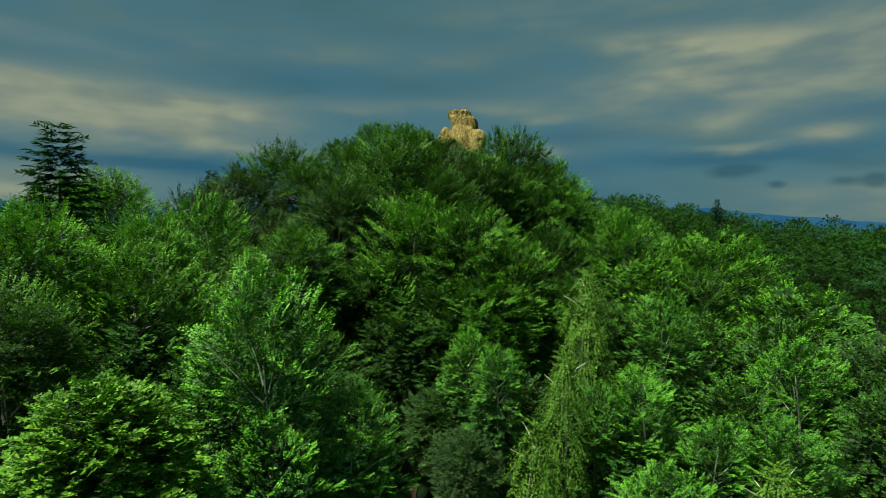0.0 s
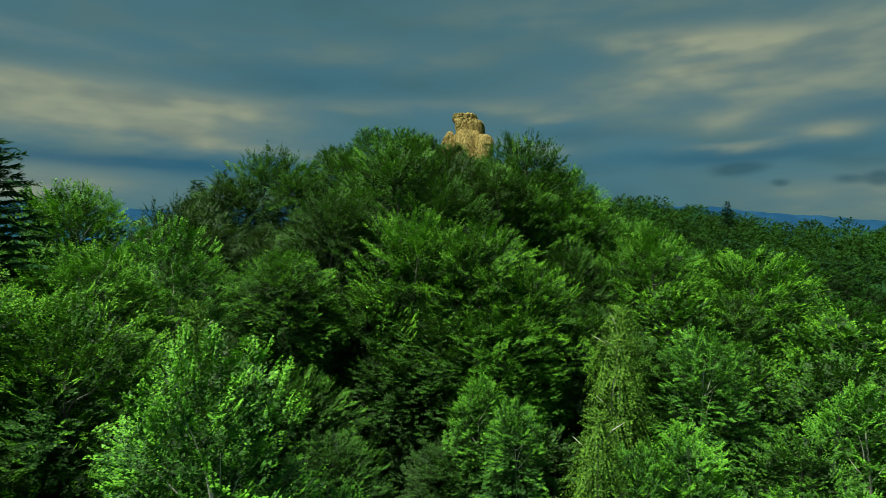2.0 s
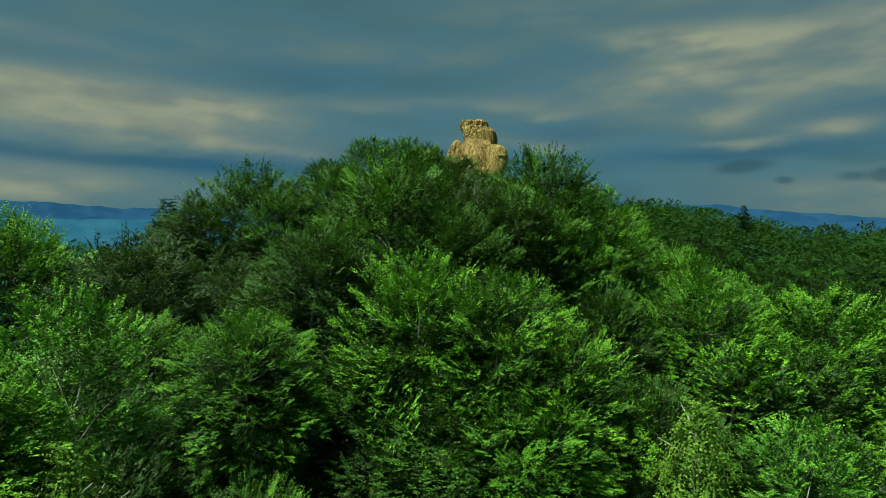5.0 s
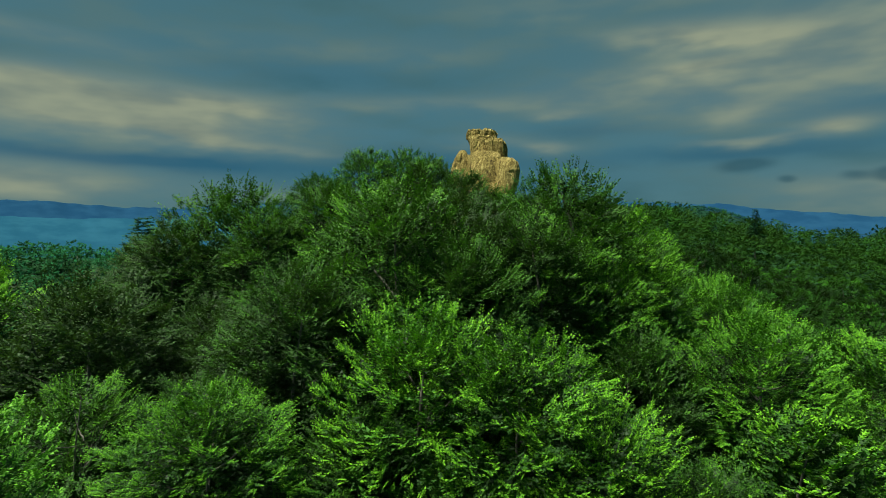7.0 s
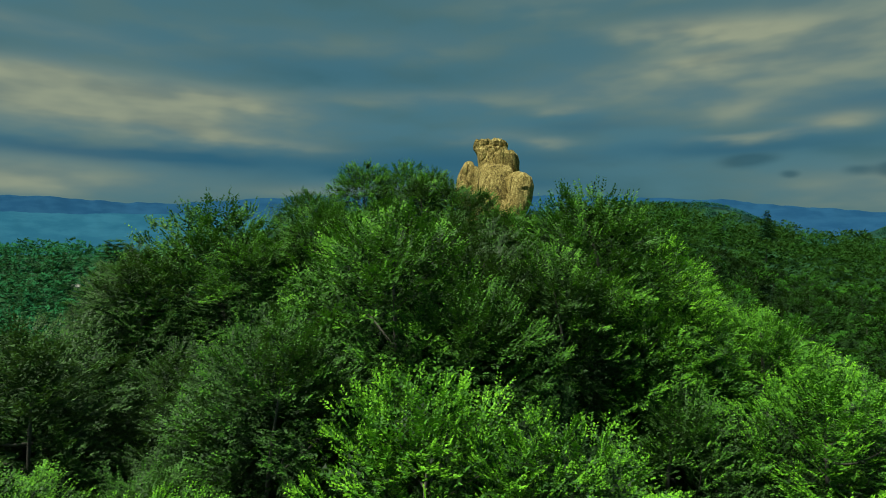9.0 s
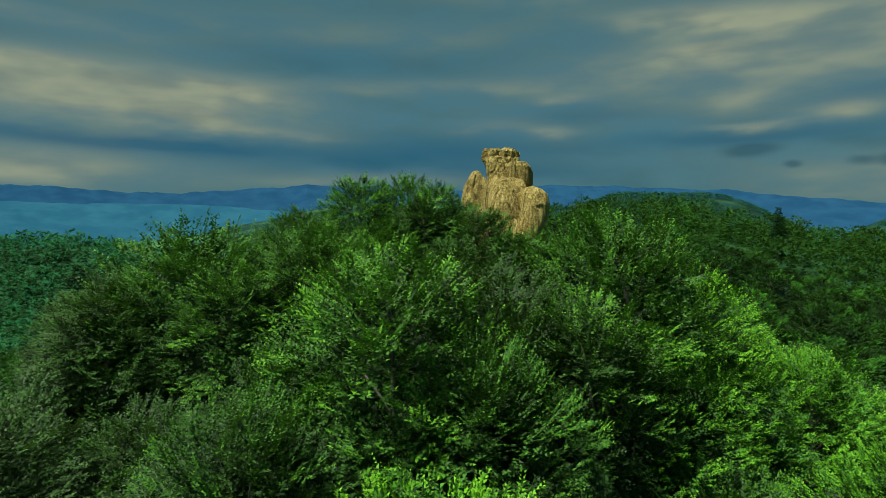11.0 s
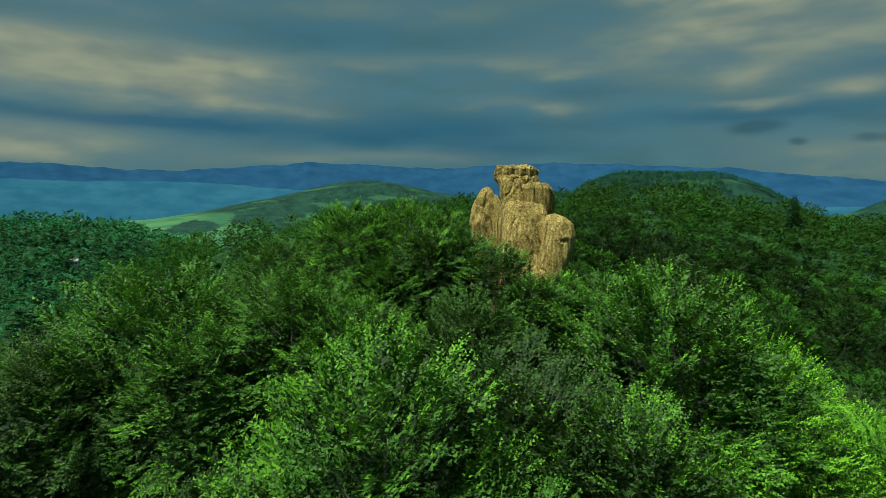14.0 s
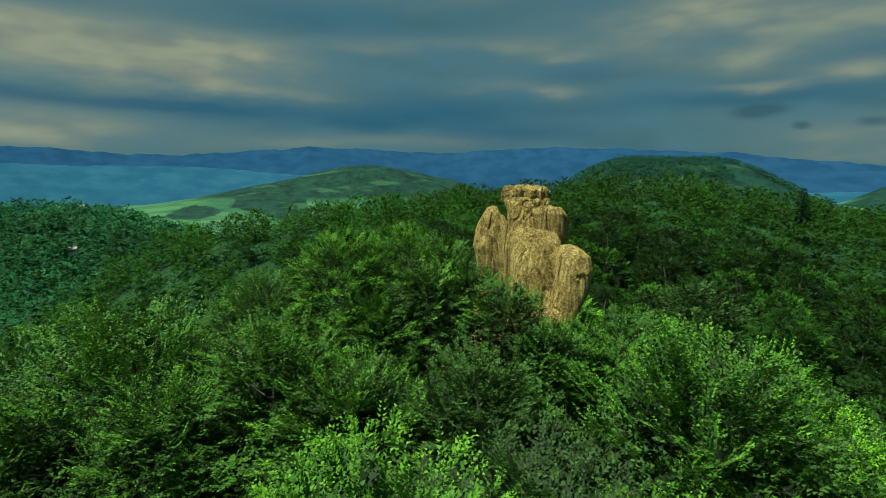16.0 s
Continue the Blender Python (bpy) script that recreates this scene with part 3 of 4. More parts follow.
def spruce(rng, label, tiers=28, reach=3.4, needles=16, leaf=0.36):
    ps, outs = [], []
    for k in range(tiers):
        q = (k + 0.6) / tiers
        z = -0.25 - 11.0 * q
        r = reach * q ** 0.66
        arms = 6 + int(4 * q)
        for s in range(arms):
            a = 2 * math.pi * (s + rng.uniform(-0.3, 0.3)) / arms + k
            far = r * rng.uniform(0.6, 1.15)
            way = np.array([math.cos(a), math.sin(a), -0.05 - 0.30 * q + 0.45 * (1 - q)])
            for t in np.arange(0.12, max(far, 0.3), 0.26):
                ps.append(np.array([0, 0, z]) + way * t * (1, 1, 1 - 0.14 * t))
                outs.append(way + rng.normal(0, 0.20, 3))
    p, o = np.array(ps), unit(np.array(outs))
    v, f = leaf_sprays(rng, p, o, unit(np.array([0, 0, 1.0]) + rng.normal(0, 0.25, p.shape)), needles, 0.55, leaf, 0.16, 0.30, 0.8, True)
    return model_of("spruce_tree", label, "spruce tree", 2.9, [("crown", v, f, spruce_leaf, False), ("trunk", *trunk_line(rng, 0.18, 0.05), bark, True)])


def plant(model, x, y, top, radius, turn, tall=1.0, group="", label=""):
    """A tree that stands on the ground with its top at that height. tall stretches the crown's depth."""
    g = float(height(x, y)) - 0.15
    s = radius / model["radius"]
    lower = model.get("lower", 0.0)
    root = new(model["name"])
    root.matrix_basis = pose(x, y, g, 0, 0, turn)
    for name, mesh, note in model["parts"]:
        ob = new(name, mesh)
        ob.parent = root
        if name == "trunk":
            ob.matrix_basis = Matrix.Diagonal((s * 1.2, s * 1.2, (top - g) * model.get("stem", 0.86), 1))
        else:
            ob.matrix_basis = Matrix.Translation((0, 0, top - g - lower * radius * tall)) @ Matrix.Diagonal((s, s, s * tall, 1))
        tagged(ob, note)
    tagged(root, label or model["label"], model["category"], group)
    return root


def scatter(rng, x0, x1, y0, y1, step):
    xs = np.arange(x0, x1, step)
    ys = np.arange(y0, y1, step * 0.87)
    gx, gy = np.meshgrid(xs, ys)
    gx = gx + (np.arange(len(ys)) % 2)[:, None] * step * 0.5
    gx = gx + rng.uniform(-0.38, 0.38, gx.shape) * step
    gy = gy + rng.uniform(-0.38, 0.38, gy.shape) * step
    return gx.ravel(), gy.ravel()


def in_view(x, y, wide=43.0):
    """The part of the land that lies ahead of the flight."""
    return np.abs(np.degrees(np.arctan2(x + 1, y + 6)) + 0.8) < wide


rng = np.random.default_rng(11)
beeches = [broadleaf(rng, "broad dark green beech with layered leafy branches", "beech tree", beech_leaf, beech_lit_shoot, bark, boughs=c, ragged=w) for c, w in ((112, 0.16), (120, 0.20), (128, 0.18))]
fresh = [broadleaf(rng, "beech with fresh green shoots, top light put into their bright colour", "beech tree", fresh_leaf, fresh_lit_shoot, bark, boughs=c, lift=1.15, sun=0.72, ragged=0.20) for c in (114, 126)]
# beeches for the dark gaps, with shade in their leaf colour
shady = [broadleaf(rng, "beech deep in the canopy, its shade put into the dull green leaf", "beech tree", dim_leaf, beech_leaf, bark, boughs=c, sprays=34, leaf=0.16, sun=1.05, limbs=4) for c in (108, 118)]
plain = [broadleaf(rng, "beech crown in the closed canopy of the slope", "beech tree", m, k, bark, boughs=c, sprays=15, leaves=9, length=0.8, leaf=0.27, limbs=3) for c, m, k in ((100, beech_leaf, beech_lit_shoot), (110, dim_leaf, beech_leaf), (105, fresh_leaf, fresh_lit_shoot))]
bushy = broadleaf(rng, "low beech scrub round the foot of the rock", "beech tree", beech_leaf, beech_lit_shoot, bark, radius=2.4, deep=5.0, boughs=60, sprays=18, leaves=12, length=0.6, leaf=0.14, reach=1.3, fan=0.6, limbs=4, thick=0.1, lift=1.3, ragged=0.25)
aspen = broadleaf(rng, "slender light green aspen with pale branches", "aspen tree", aspen_leaf, aspen_lit_shoot, pale_bark, radius=3.4, deep=15.0, boughs=150, sprays=19, leaves=14, length=0.62, leaf=0.14,
                  wide=0.48, droop=0.05, lift=1.5, spread=1.1, limbs=10, thick=0.13, reach=1.5, fan=0.75, ragged=0.30, sun=0.85, peak=0.7, low=0.7, twig=0.1, inner=0.8)
maple = broadleaf(rng, "young maple with broad yellow-green leaves", "maple tree", maple_leaf, maple_leaf, bark, radius=3.0, deep=8.0, boughs=190, sprays=16, leaves=7, length=0.42, leaf=0.165, wide=0.52, spread=1.1,
                  droop=0.25, lift=1.0, limbs=5, thick=0.14, reach=0.8, fan=0.5, ragged=0.14, inner=0.9)
birch = hanging_birch(rng, "weeping birch with yellow-green hanging twigs")
fir = spruce(rng, "dark spruce with drooping tiers of branches")

STANDING = []


def grove(*trees):
    """Plants trees: x, y, height of the top, crown radius, model, depth of the crown against its width."""
    for x, y, top, rad, model, tall in trees:
        plant(model, x, y, top, rad, 137.5 * len(STANDING) % 360, tall, "trees on the knoll")
        STANDING.append((x, y, rad))


# the wide twin-topped beech before the knoll, and its lower boughs
grove((-2.3, 41.2, 3.9, 4.6, fresh[0], 1.15), (1.6, 39.4, 2.9, 3.8, fresh[1], 1.15), (-5.0, 39.6, -0.6, 3.6, beeches[0], 1.1), (4.5, 38.0, 0.5, 3.4, fresh[0], 1.1),
      (-0.8, 37.4, -2.2, 4.2, beeches[2], 0.9), (-3.6, 36.2, -4.4, 3.2, beeches[0], 1.0), (2.6, 35.8, -2.2, 3.1, fresh[1], 1.0))
grove((-8.4, 33.2, -5.0, 3.2, beeches[1], 1.0), (-6.0, 30.6, -7.6, 2.8, beeches[2], 0.9))
# the high trees left of the rock
grove((-5.4, 66.8, 14.2, 2.6, fresh[0], 1.1), (-8.4, 64.9, 14.0, 3.0, fresh[1], 1.1), (-3.0, 66.0, 13.3, 1.8, bushy, 1.1), (-6.2, 62.4, 11.0, 2.8, beeches[1], 1.0),
      (-10.4, 59.4, 11.0, 4.2, beeches[0], 1.1), (-12.6, 64.5, 11.8, 3.2, beeches[2], 1.0))
# the dome to the west and what leans on it
grove((-18.2, 61.6, 11.3, 6.3, beeches[2], 1.1), (-14.8, 58.0, 8.6, 3.8, beeches[0], 1.1), (-21.6, 57.6, 8.0, 4.2, shady[0], 1.1), (-25.0, 59.8, 6.6, 3.2, shady[1], 1.1),
      (-26.9, 62.6, 8.0, 2.7, fir, 0.85), (-20.6, 46.4, 5.1, 4.8, shady[1], 1.15), (-25.0, 50.5, 3.4, 4.2, shady[0], 1.1))
grove((-15.4, 50.0, 3.0, 4.0, shady[0], 1.1), (-8.4, 43.9, 5.6, 3.9, beeches[1], 1.2), (-11.6, 46.4, 2.6, 3.4, shady[0], 1.1), (-10.0, 37.0, 1.2, 3.1, fresh[1], 1.0),
      (-12.0, 40.5, 0.6, 3.0, shady[1], 1.1), (-16.4, 39.4, 0.9, 3.4, beeches[0], 1.1), (-14.6, 34.6, -1.8, 3.2, shady[1], 1.1))
grove((-19.5, 36.5, -0.6, 3.6, shady[0], 1.1))
# the face of the knoll
grove((-4.4, 48.8, 10.4, 5.2, beeches[0], 1.2), (-8.6, 48.6, 6.0, 3.4, shady[1], 1.2), (0.2, 51.6, 9.2, 4.8, shady[0], 1.2), (-0.6, 46.6, 6.6, 3.8, beeches[1], 1.2),
      (3.6, 49.8, 8.0, 3.8, beeches[1], 1.2), (-6.6, 57.4, 9.8, 3.8, beeches[1], 1.1), (-1.6, 57.2, 10.0, 3.6, shady[1], 1.1))
grove((6.4, 55.4, 11.6, 5.0, beeches[1], 1.2), (9.8, 55.6, 8.6, 3.9, fresh[0], 1.2), (7.2, 50.8, 5.6, 3.8, fresh[1], 1.2), (12.8, 60.0, 7.0, 4.3, fresh[1], 1.1),
      (11.6, 53.6, 4.8, 3.6, fresh[1], 1.2), (18.2, 57.6, 3.6, 4.0, fresh[1], 1.2), (19.6, 63.6, 2.6, 4.2, fresh[0], 1.1))
grove((15.6, 65.6, 4.8, 3.8, plain[0], 1.1), (24.6, 60.4, -0.6, 4.2, plain[2], 1.2), (15.4, 47.2, 2.3, 4.0, fresh[0], 1.1), (8.7, 47.2, 1.6, 3.8, beeches[2], 1.2),
      (12.4, 48.0, 0.0, 3.2, shady[1], 1.2), (24.4, 49.6, 1.0, 5.8, fresh[1], 1.0), (21.0, 52.6, 0.8, 3.6, beeches[1], 1.2))
grove((20.4, 45.6, -2.0, 3.8, beeches[0], 1.2))
# young trees at the foot
grove((14.9, 42.2, -1.5, 3.5, plain[2], 1.1), (8.8, 38.4, -2.2, 2.9, beeches[1], 1.2), (11.6, 38.4, -4.4, 2.8, shady[1], 1.2), (17.4, 38.4, -4.8, 3.2, plain[0], 1.2),
      (26.4, 41.4, -3.0, 4.6, plain[2], 1.1), (22.8, 37.0, -5.0, 3.6, plain[0], 1.2), (8.5, 32.9, -2.0, 2.3, birch, 1.0))
grove((13.9, 35.2, -3.2, 2.5, aspen, 0.9), (6.1, 28.2, -6.0, 2.0, birch, 1.0), (10.5, 29.4, -6.7, 2.7, aspen, 0.9), (8.2, 29.2, -7.4, 2.2, aspen, 0.9),
      (20.7, 32.4, -5.8, 2.9, aspen, 0.9), (2.7, 29.4, -5.6, 1.5, aspen, 0.9), (1.2, 31.8, -5.0, 1.5, aspen, 1.0))
grove((4.2, 25.6, -8.6, 2.0, birch, 1.0), (16.4, 30.6, -7.4, 2.8, plain[0], 1.1), (13.8, 22.6, -9.4, 2.1, birch, 0.9), (16.6, 26.4, -8.6, 2.8, aspen, 0.8),
      (13.4, 26.8, -8.6, 2.4, aspen, 0.8), (9.6, 23.8, -9.8, 2.4, aspen, 0.8), (22.2, 26.8, -7.2, 2.8, plain[0], 1.1))
grove((27.0, 33.0, -5.6, 3.6, plain[1], 1.1), (-6.1, 17.9, -0.3, 2.5, aspen, 1.1), (-7.8, 19.6, -2.6, 2.2, aspen, 1.0), (-3.4, 19.0, -4.8, 2.0, aspen, 0.9),
      (-5.2, 16.2, -5.0, 2.1, aspen, 0.9), (-9.9, 25.4, -0.9, 1.9, birch, 1.1), (-13.5, 30.6, 2.9, 2.4, aspen, 1.1))
grove((-11.6, 28.4, -1.8, 2.6, shady[0], 1.1), (-13.0, 22.6, 0.2, 3.6, fresh[0], 1.1), (-15.8, 28.0, 1.7, 3.4, fresh[1], 1.1), (-16.8, 21.6, 2.0, 3.5, fresh[1], 1.2),
      (-14.2, 17.2, -0.8, 2.9, beeches[1], 1.2), (-20.2, 28.4, 6.3, 3.3, fir, 0.85), (-29.0, 47.0, 6.5, 4.8, fresh[0], 1.2))
grove((-33.5, 50.0, 6.6, 4.8, plain[2], 1.2), (-22.0, 32.5, 1.2, 3.8, fresh[1], 1.2), (-26.5, 37.5, 2.0, 4.4, beeches[2], 1.2), (-20.6, 25.2, 1.0, 3.0, plain[2], 1.2),
      (-8.9, 13.8, -3.3, 2.2, maple, 0.9), (99.5, 202.0, 14.0, 3.0, fir, 1.0))
# low trees in the shade-coloured leaf, filling the dark gap beside the track
grove((1.0, 27.5, -9.6, 1.8, shady[0], 0.9), (-0.4, 31.8, -8.4, 2.2, shady[1], 0.9), (-0.2, 24.0, -11.6, 1.8, shady[1], 0.9))
# scrub round the foot of the rock
grove((3.2, 61.4, 9.9, 1.9, bushy, 1.0), (0.2, 62.0, 11.4, 2.0, bushy, 1.0), (-1.6, 64.0, 12.1, 1.9, bushy, 1.0), (5.8, 62.8, 9.6, 1.9, bushy, 1.0),
      (7.0, 66.2, 9.4, 2.2, bushy, 1.0), (1.8, 60.2, 10.0, 1.8, bushy, 1.0), (-3.9, 63.2, 12.4, 2.0, bushy, 1.0))
grove((4.6, 60.4, 9.2, 1.8, bushy, 1.0), (8.8, 62.6, 8.8, 2.4, bushy, 1.1), (9.4, 69.0, 8.4, 2.8, bushy, 1.1))
# the rest of the canopy on the slopes, lower than the trees above
x, y = scatter(rng, -50, 50, 14, 104, 5.4)
for px, py in zip(x, y):
    if not in_view(px, py, 45) or py > 78 or math.hypot(px - 1.6, py - 67) < 8 or (abs(px + 3.2) < 1.5 and 22 < py < 35):
        continue
    if any(math.hypot(px - t[0], py - t[1]) < 0.62 * t[2] + 1.4 for t in STANDING):
        continue
    rad = rng.uniform(3.0, 3.8)
    tall = rng.uniform(6.5, 8.5) if py < 60 else rng.uniform(8.0, 10.5)
    kind = plain[rng.integers(0, 2 if px < -8 else 3)] if py > 24 else aspen
    plant(kind, px, py, float(height(px, py)) + tall, rad * (0.62 if kind is aspen else 1.0), rng.uniform(0, 360), 0.8 if kind is aspen else 0.95, "trees on the knoll")


# a leafless tree between the crowns
dead = new("dead_tree")
foot = float(height(-15.3, 37.5))
wooden("trunk", rng, (0, 0, -0.6), (0.5, -0.2, 0.3 - foot), 0.10, 0.02, bark, dead, 0.45, 10)
for k in range(12):
    z, a = (0.3 - foot) * rng.uniform(0.45, 0.95), rng.uniform(0, 6.28)
    far = rng.uniform(0.9, 2.0)
    wooden("branch", rng, (0.03 * z, 0, z), (far * math.cos(a), far * math.sin(a), z + rng.uniform(0.5, 1.3)), 0.035, 0.008, bark, dead, 0.3)
dead.matrix_basis = pose(-15.3, 37.5, foot, 0, 0, 0)
tagged(dead, "bare dead tree with grey twigs among green beeches", "dead tree", "trees on the knoll")


# ---------------------------------------------------------------- the rock
def rock_material():
    m = bpy.data.materials.new("weathered_tuff")
    m.use_nodes = True
    n = Nodes(m.node_tree)
    geo = n.add("ShaderNodeNewGeometry")
    pos = geo.outputs["Position"]
    big = n.noise(n.vec("MULTIPLY", pos, (1, 1, 0.45)), 0.55, 5.0, 0.6, 0.5)
    streak = n.noise(n.vec("MULTIPLY", pos, (1, 1, 0.10)), 3.2, 5.0, 0.6, 0.3)
    drip = n.noise(n.vec("MULTIPLY", pos, (1, 1, 0.07)), 8.0, 4.0, 0.6, 0.2)
    grain = n.noise(pos, 9.0, 6.0, 0.7)
    # drip streaks share the bump's noise, so grooves also get crevice shade painted in
    f = n.math("ADD", n.math("ADD", n.math("MULTIPLY", big, 0.20), n.math("MULTIPLY_ADD", streak, 0.20, n.math("MULTIPLY", drip, 0.22))), n.math("MULTIPLY", grain, 0.38))
    col = n.ramp(f, (0.385, (0.026, 0.018, 0.007)), (0.44, (0.125, 0.088, 0.026)), (0.50, (0.290, 0.212, 0.064)), (0.575, (0.600, 0.475, 0.180)))
    moss = n.math("MULTIPLY", n.span(n.noise(pos, 2.4, 6.0, 0.7), 0.54, 0.64), 0.45)
    col = n.mix(moss, col, (0.170, 0.170, 0.036))
    bsdf = n.add("ShaderNodeBsdfPrincipled")
    n.link(col, bsdf.inputs["Base Color"])
    bsdf.inputs["Roughness"].default_value = 0.92
    bsdf.inputs["Specular IOR Level"].default_value = 0.2
    b = n.add("ShaderNodeBump")
    b.inputs["Strength"].default_value = 1.0
    b.inputs["Distance"].default_value = 0.16
    n.link(n.math("ADD", n.math("MULTIPLY_ADD", streak, 0.5, n.math("MULTIPLY", drip, 0.5)), n.math("MULTIPLY", n.noise(pos, 14.0, 6.0, 0.75), 0.9)), b.inputs["Height"])
    n.link(b.outputs[0], bsdf.inputs["Normal"])
    n.link(bsdf.outputs[0], n.add("ShaderNodeOutputMaterial").inputs[0])
    return m


tuff = rock_material()


def boulder(name, keys, parent, seed, flutes=0.10, rough=0.16, label=""):
    """A weathered block. keys from the foot up: height, middle x, middle y, half width, half depth."""
    keys = np.array(keys, float)
    rows, sides = 96, 120
    verts = []
    for i in range(rows + 1):
        z = keys[0, 0] + (keys[-1, 0] - keys[0, 0]) * i / rows
        cx, cy, rx, ry = (np.interp(z, keys[:, 0], keys[:, k]) for k in (1, 2, 3, 4))
        for s in range(sides):
            a = 2 * math.pi * s / sides
            c, q = math.cos(a), math.sin(a)
            e = 0.72  # squarish section
            u, v = math.copysign(abs(c) ** e, c), math.copysign(abs(q) ** e, q)
            x, y = cx + rx * u, cy + ry * v
            w = noise.noise((x * 0.8 + seed, y * 0.8, z * 0.35)) * rough * 1.1 + noise.noise((x * 2.1, y * 2.1 + seed, z * 0.8)) * rough * 0.4
            w += flutes * (0.35 - 1.6 * abs(noise.noise((x * 2.6 + seed, y * 2.6, z * 0.22)))) - flutes * 0.8 * abs(noise.noise((x * 6.0 + seed, y * 6.0, z * 0.6)))
            w += noise.noise((x * 9.0, y * 9.0, z * 3.0 + seed)) * flutes * 0.30
            crack = abs(noise.noise((x * 1.1 + seed * 3, y * 1.1, z * 0.12)))
            w -= max(0.0, 0.05 - crack) * rough * 15
            lift = noise.noise((x * 1.5, y * 1.5, seed)) * rough + noise.noise((x * 4.5, y * 4.5, seed)) * flutes * 1.1
            verts.append((x + c * w, y + q * w, z + lift * min(1, i / 12)))
    faces = [(i * sides + s, i * sides + (s + 1) % sides, (i + 1) * sides + (s + 1) % sides, (i + 1) * sides + s) for i in range(rows) for s in range(sides)]
    ob = link_mesh(name, verts, faces, tuff, parent, False)
    tagged(ob, label)
    return ob


rock = new("rock_tower")
tagged(rock, "ochre weathered rock tower with a knobbly cap, standing above the trees", "rock")
boulder("main_block", [(3.0, 1.9, 66.4, 2.3, 2.6), (8.0, 1.95, 65.8, 1.6, 2.2), (9.4, 2.0, 65.7, 1.42, 2.0), (10.7, 2.02, 66.0, 1.46, 1.9), (12.0, 1.98, 66.3, 1.44, 1.8), (12.9, 1.95, 66.7, 1.36, 1.6), (13.35, 1.92, 66.9, 1.20, 1.35), (13.55, 1.92, 67.0, 0.85, 0.9), (13.65, 1.92, 67.0, 0.05, 0.05)], rock, 1.3, 0.07, 0.10)
boulder("shoulder", [(12.8, 2.8, 67.2, 0.6, 0.8), (13.1, 2.85, 67.3, 0.95, 1.1), (13.8, 2.86, 67.4, 1.02, 1.15), (14.4, 2.80, 67.4, 1.00, 1.1), (14.68, 2.75, 67.4, 0.82, 0.9), (14.8, 2.7, 67.4, 0.05, 0.05)], rock, 4.1, 0.06)
boulder("neck", [(12.6, 1.75, 67.6, 1.20, 1.2), (13.6, 1.66, 67.9, 1.02, 1.1), (14.3, 1.66, 68.2, 1.10, 1.1), (14.9, 1.70, 68.6, 1.30, 1.2), (15.2, 1.70, 68.8, 1.30, 1.15), (15.3, 1.70, 68.8, 0.1, 0.1)], rock, 6.6, 0.12, 0.12)
boulder("cap", [(14.75, 1.68, 68.9, 0.9, 0.9), (14.95, 1.70, 69.0, 1.35, 1.20), (15.4, 1.72, 69.0, 1.42, 1.25), (15.7, 1.68, 69.0, 1.34, 1.2), (15.86, 1.6, 69.0, 1.05, 0.9), (15.94, 1.6, 69.0, 0.05, 0.05)], rock, 9.2, 0.14, 0.13)
boulder("flank_block", [(3.0, 3.4, 65.2, 1.9, 1.9), (8.0, 3.1, 64.8, 1.05, 1.6), (9.3, 3.1, 64.7, 0.86, 1.5), (10.5, 3.55, 64.9, 1.02, 1.5), (11.6, 3.75, 65.1, 1.00, 1.45), (12.3, 3.68, 65.2, 0.85, 1.2), (12.75, 3.6, 65.3, 0.5, 0.8), (12.88, 3.6, 65.3, 0.05, 0.05)], rock, 12.7, 0.05, 0.12)
boulder("side_tower", [(3.0, 0.0, 72.2, 2.0, 2.0), (10.0, 0.25, 72.3, 1.12, 1.6), (12.0, -0.1, 72.4, 1.26, 1.4), (12.9, -0.1, 72.5, 1.05, 1.2), (13.7, -0.08, 72.5, 0.75, 1.0), (14.2, -0.05, 72.5, 0.50, 0.8), (14.5, -0.05, 72.5, 0.32, 0.5), (14.58, -0.05, 72.5, 0.03, 0.05)], rock, 15.9, 0.05, 0.13)
boulder("leaning_slab", [(9.0, 0.9, 71.6, 0.45, 0.9), (12.0, 0.9, 71.6, 0.50, 0.9), (13.4, 0.70, 71.7, 0.32, 0.7), (13.95, 0.55, 71.7, 0.12, 0.4), (14.0, 0.55, 71.7, 0.02, 0.05)], rock, 18.3, 0.05, 0.08)


# ---------------------------------------------------------------- woods on the ridge and beyond
def small_crown(rng, boughs, sprays, leaf, leaves=5, radius=3.9, deep=9.0, high=11.0):
    """Leaf clumps of a tree far off, standing on its foot."""
    p, o, n, _ = fronds(rng, radius, deep, boughs, sprays, 0.40 * radius, 0.24 * radius, 1.0, 0.10, flat=0.2)
    v, f = leaf_sprays(rng, p, o, n, leaves, leaf * 1.9, leaf, 0.40, 0.12, 0.8, True, stir=0.12)
    p, o, n, _ = fronds(rng, radius, deep, boughs // 2, 3, 0.45 * radius, 0.30 * radius, 1.0, 0.10, 0.72)
    v2, f2 = leaf_sprays(rng, p, o, n, 4, leaf * 2.2, leaf * 1.7, 0.46, 0.1, 0.8, True)
    return np.concatenate([v, v2]) + (0, 0, high), np.concatenate([f, f2 + len(v)])


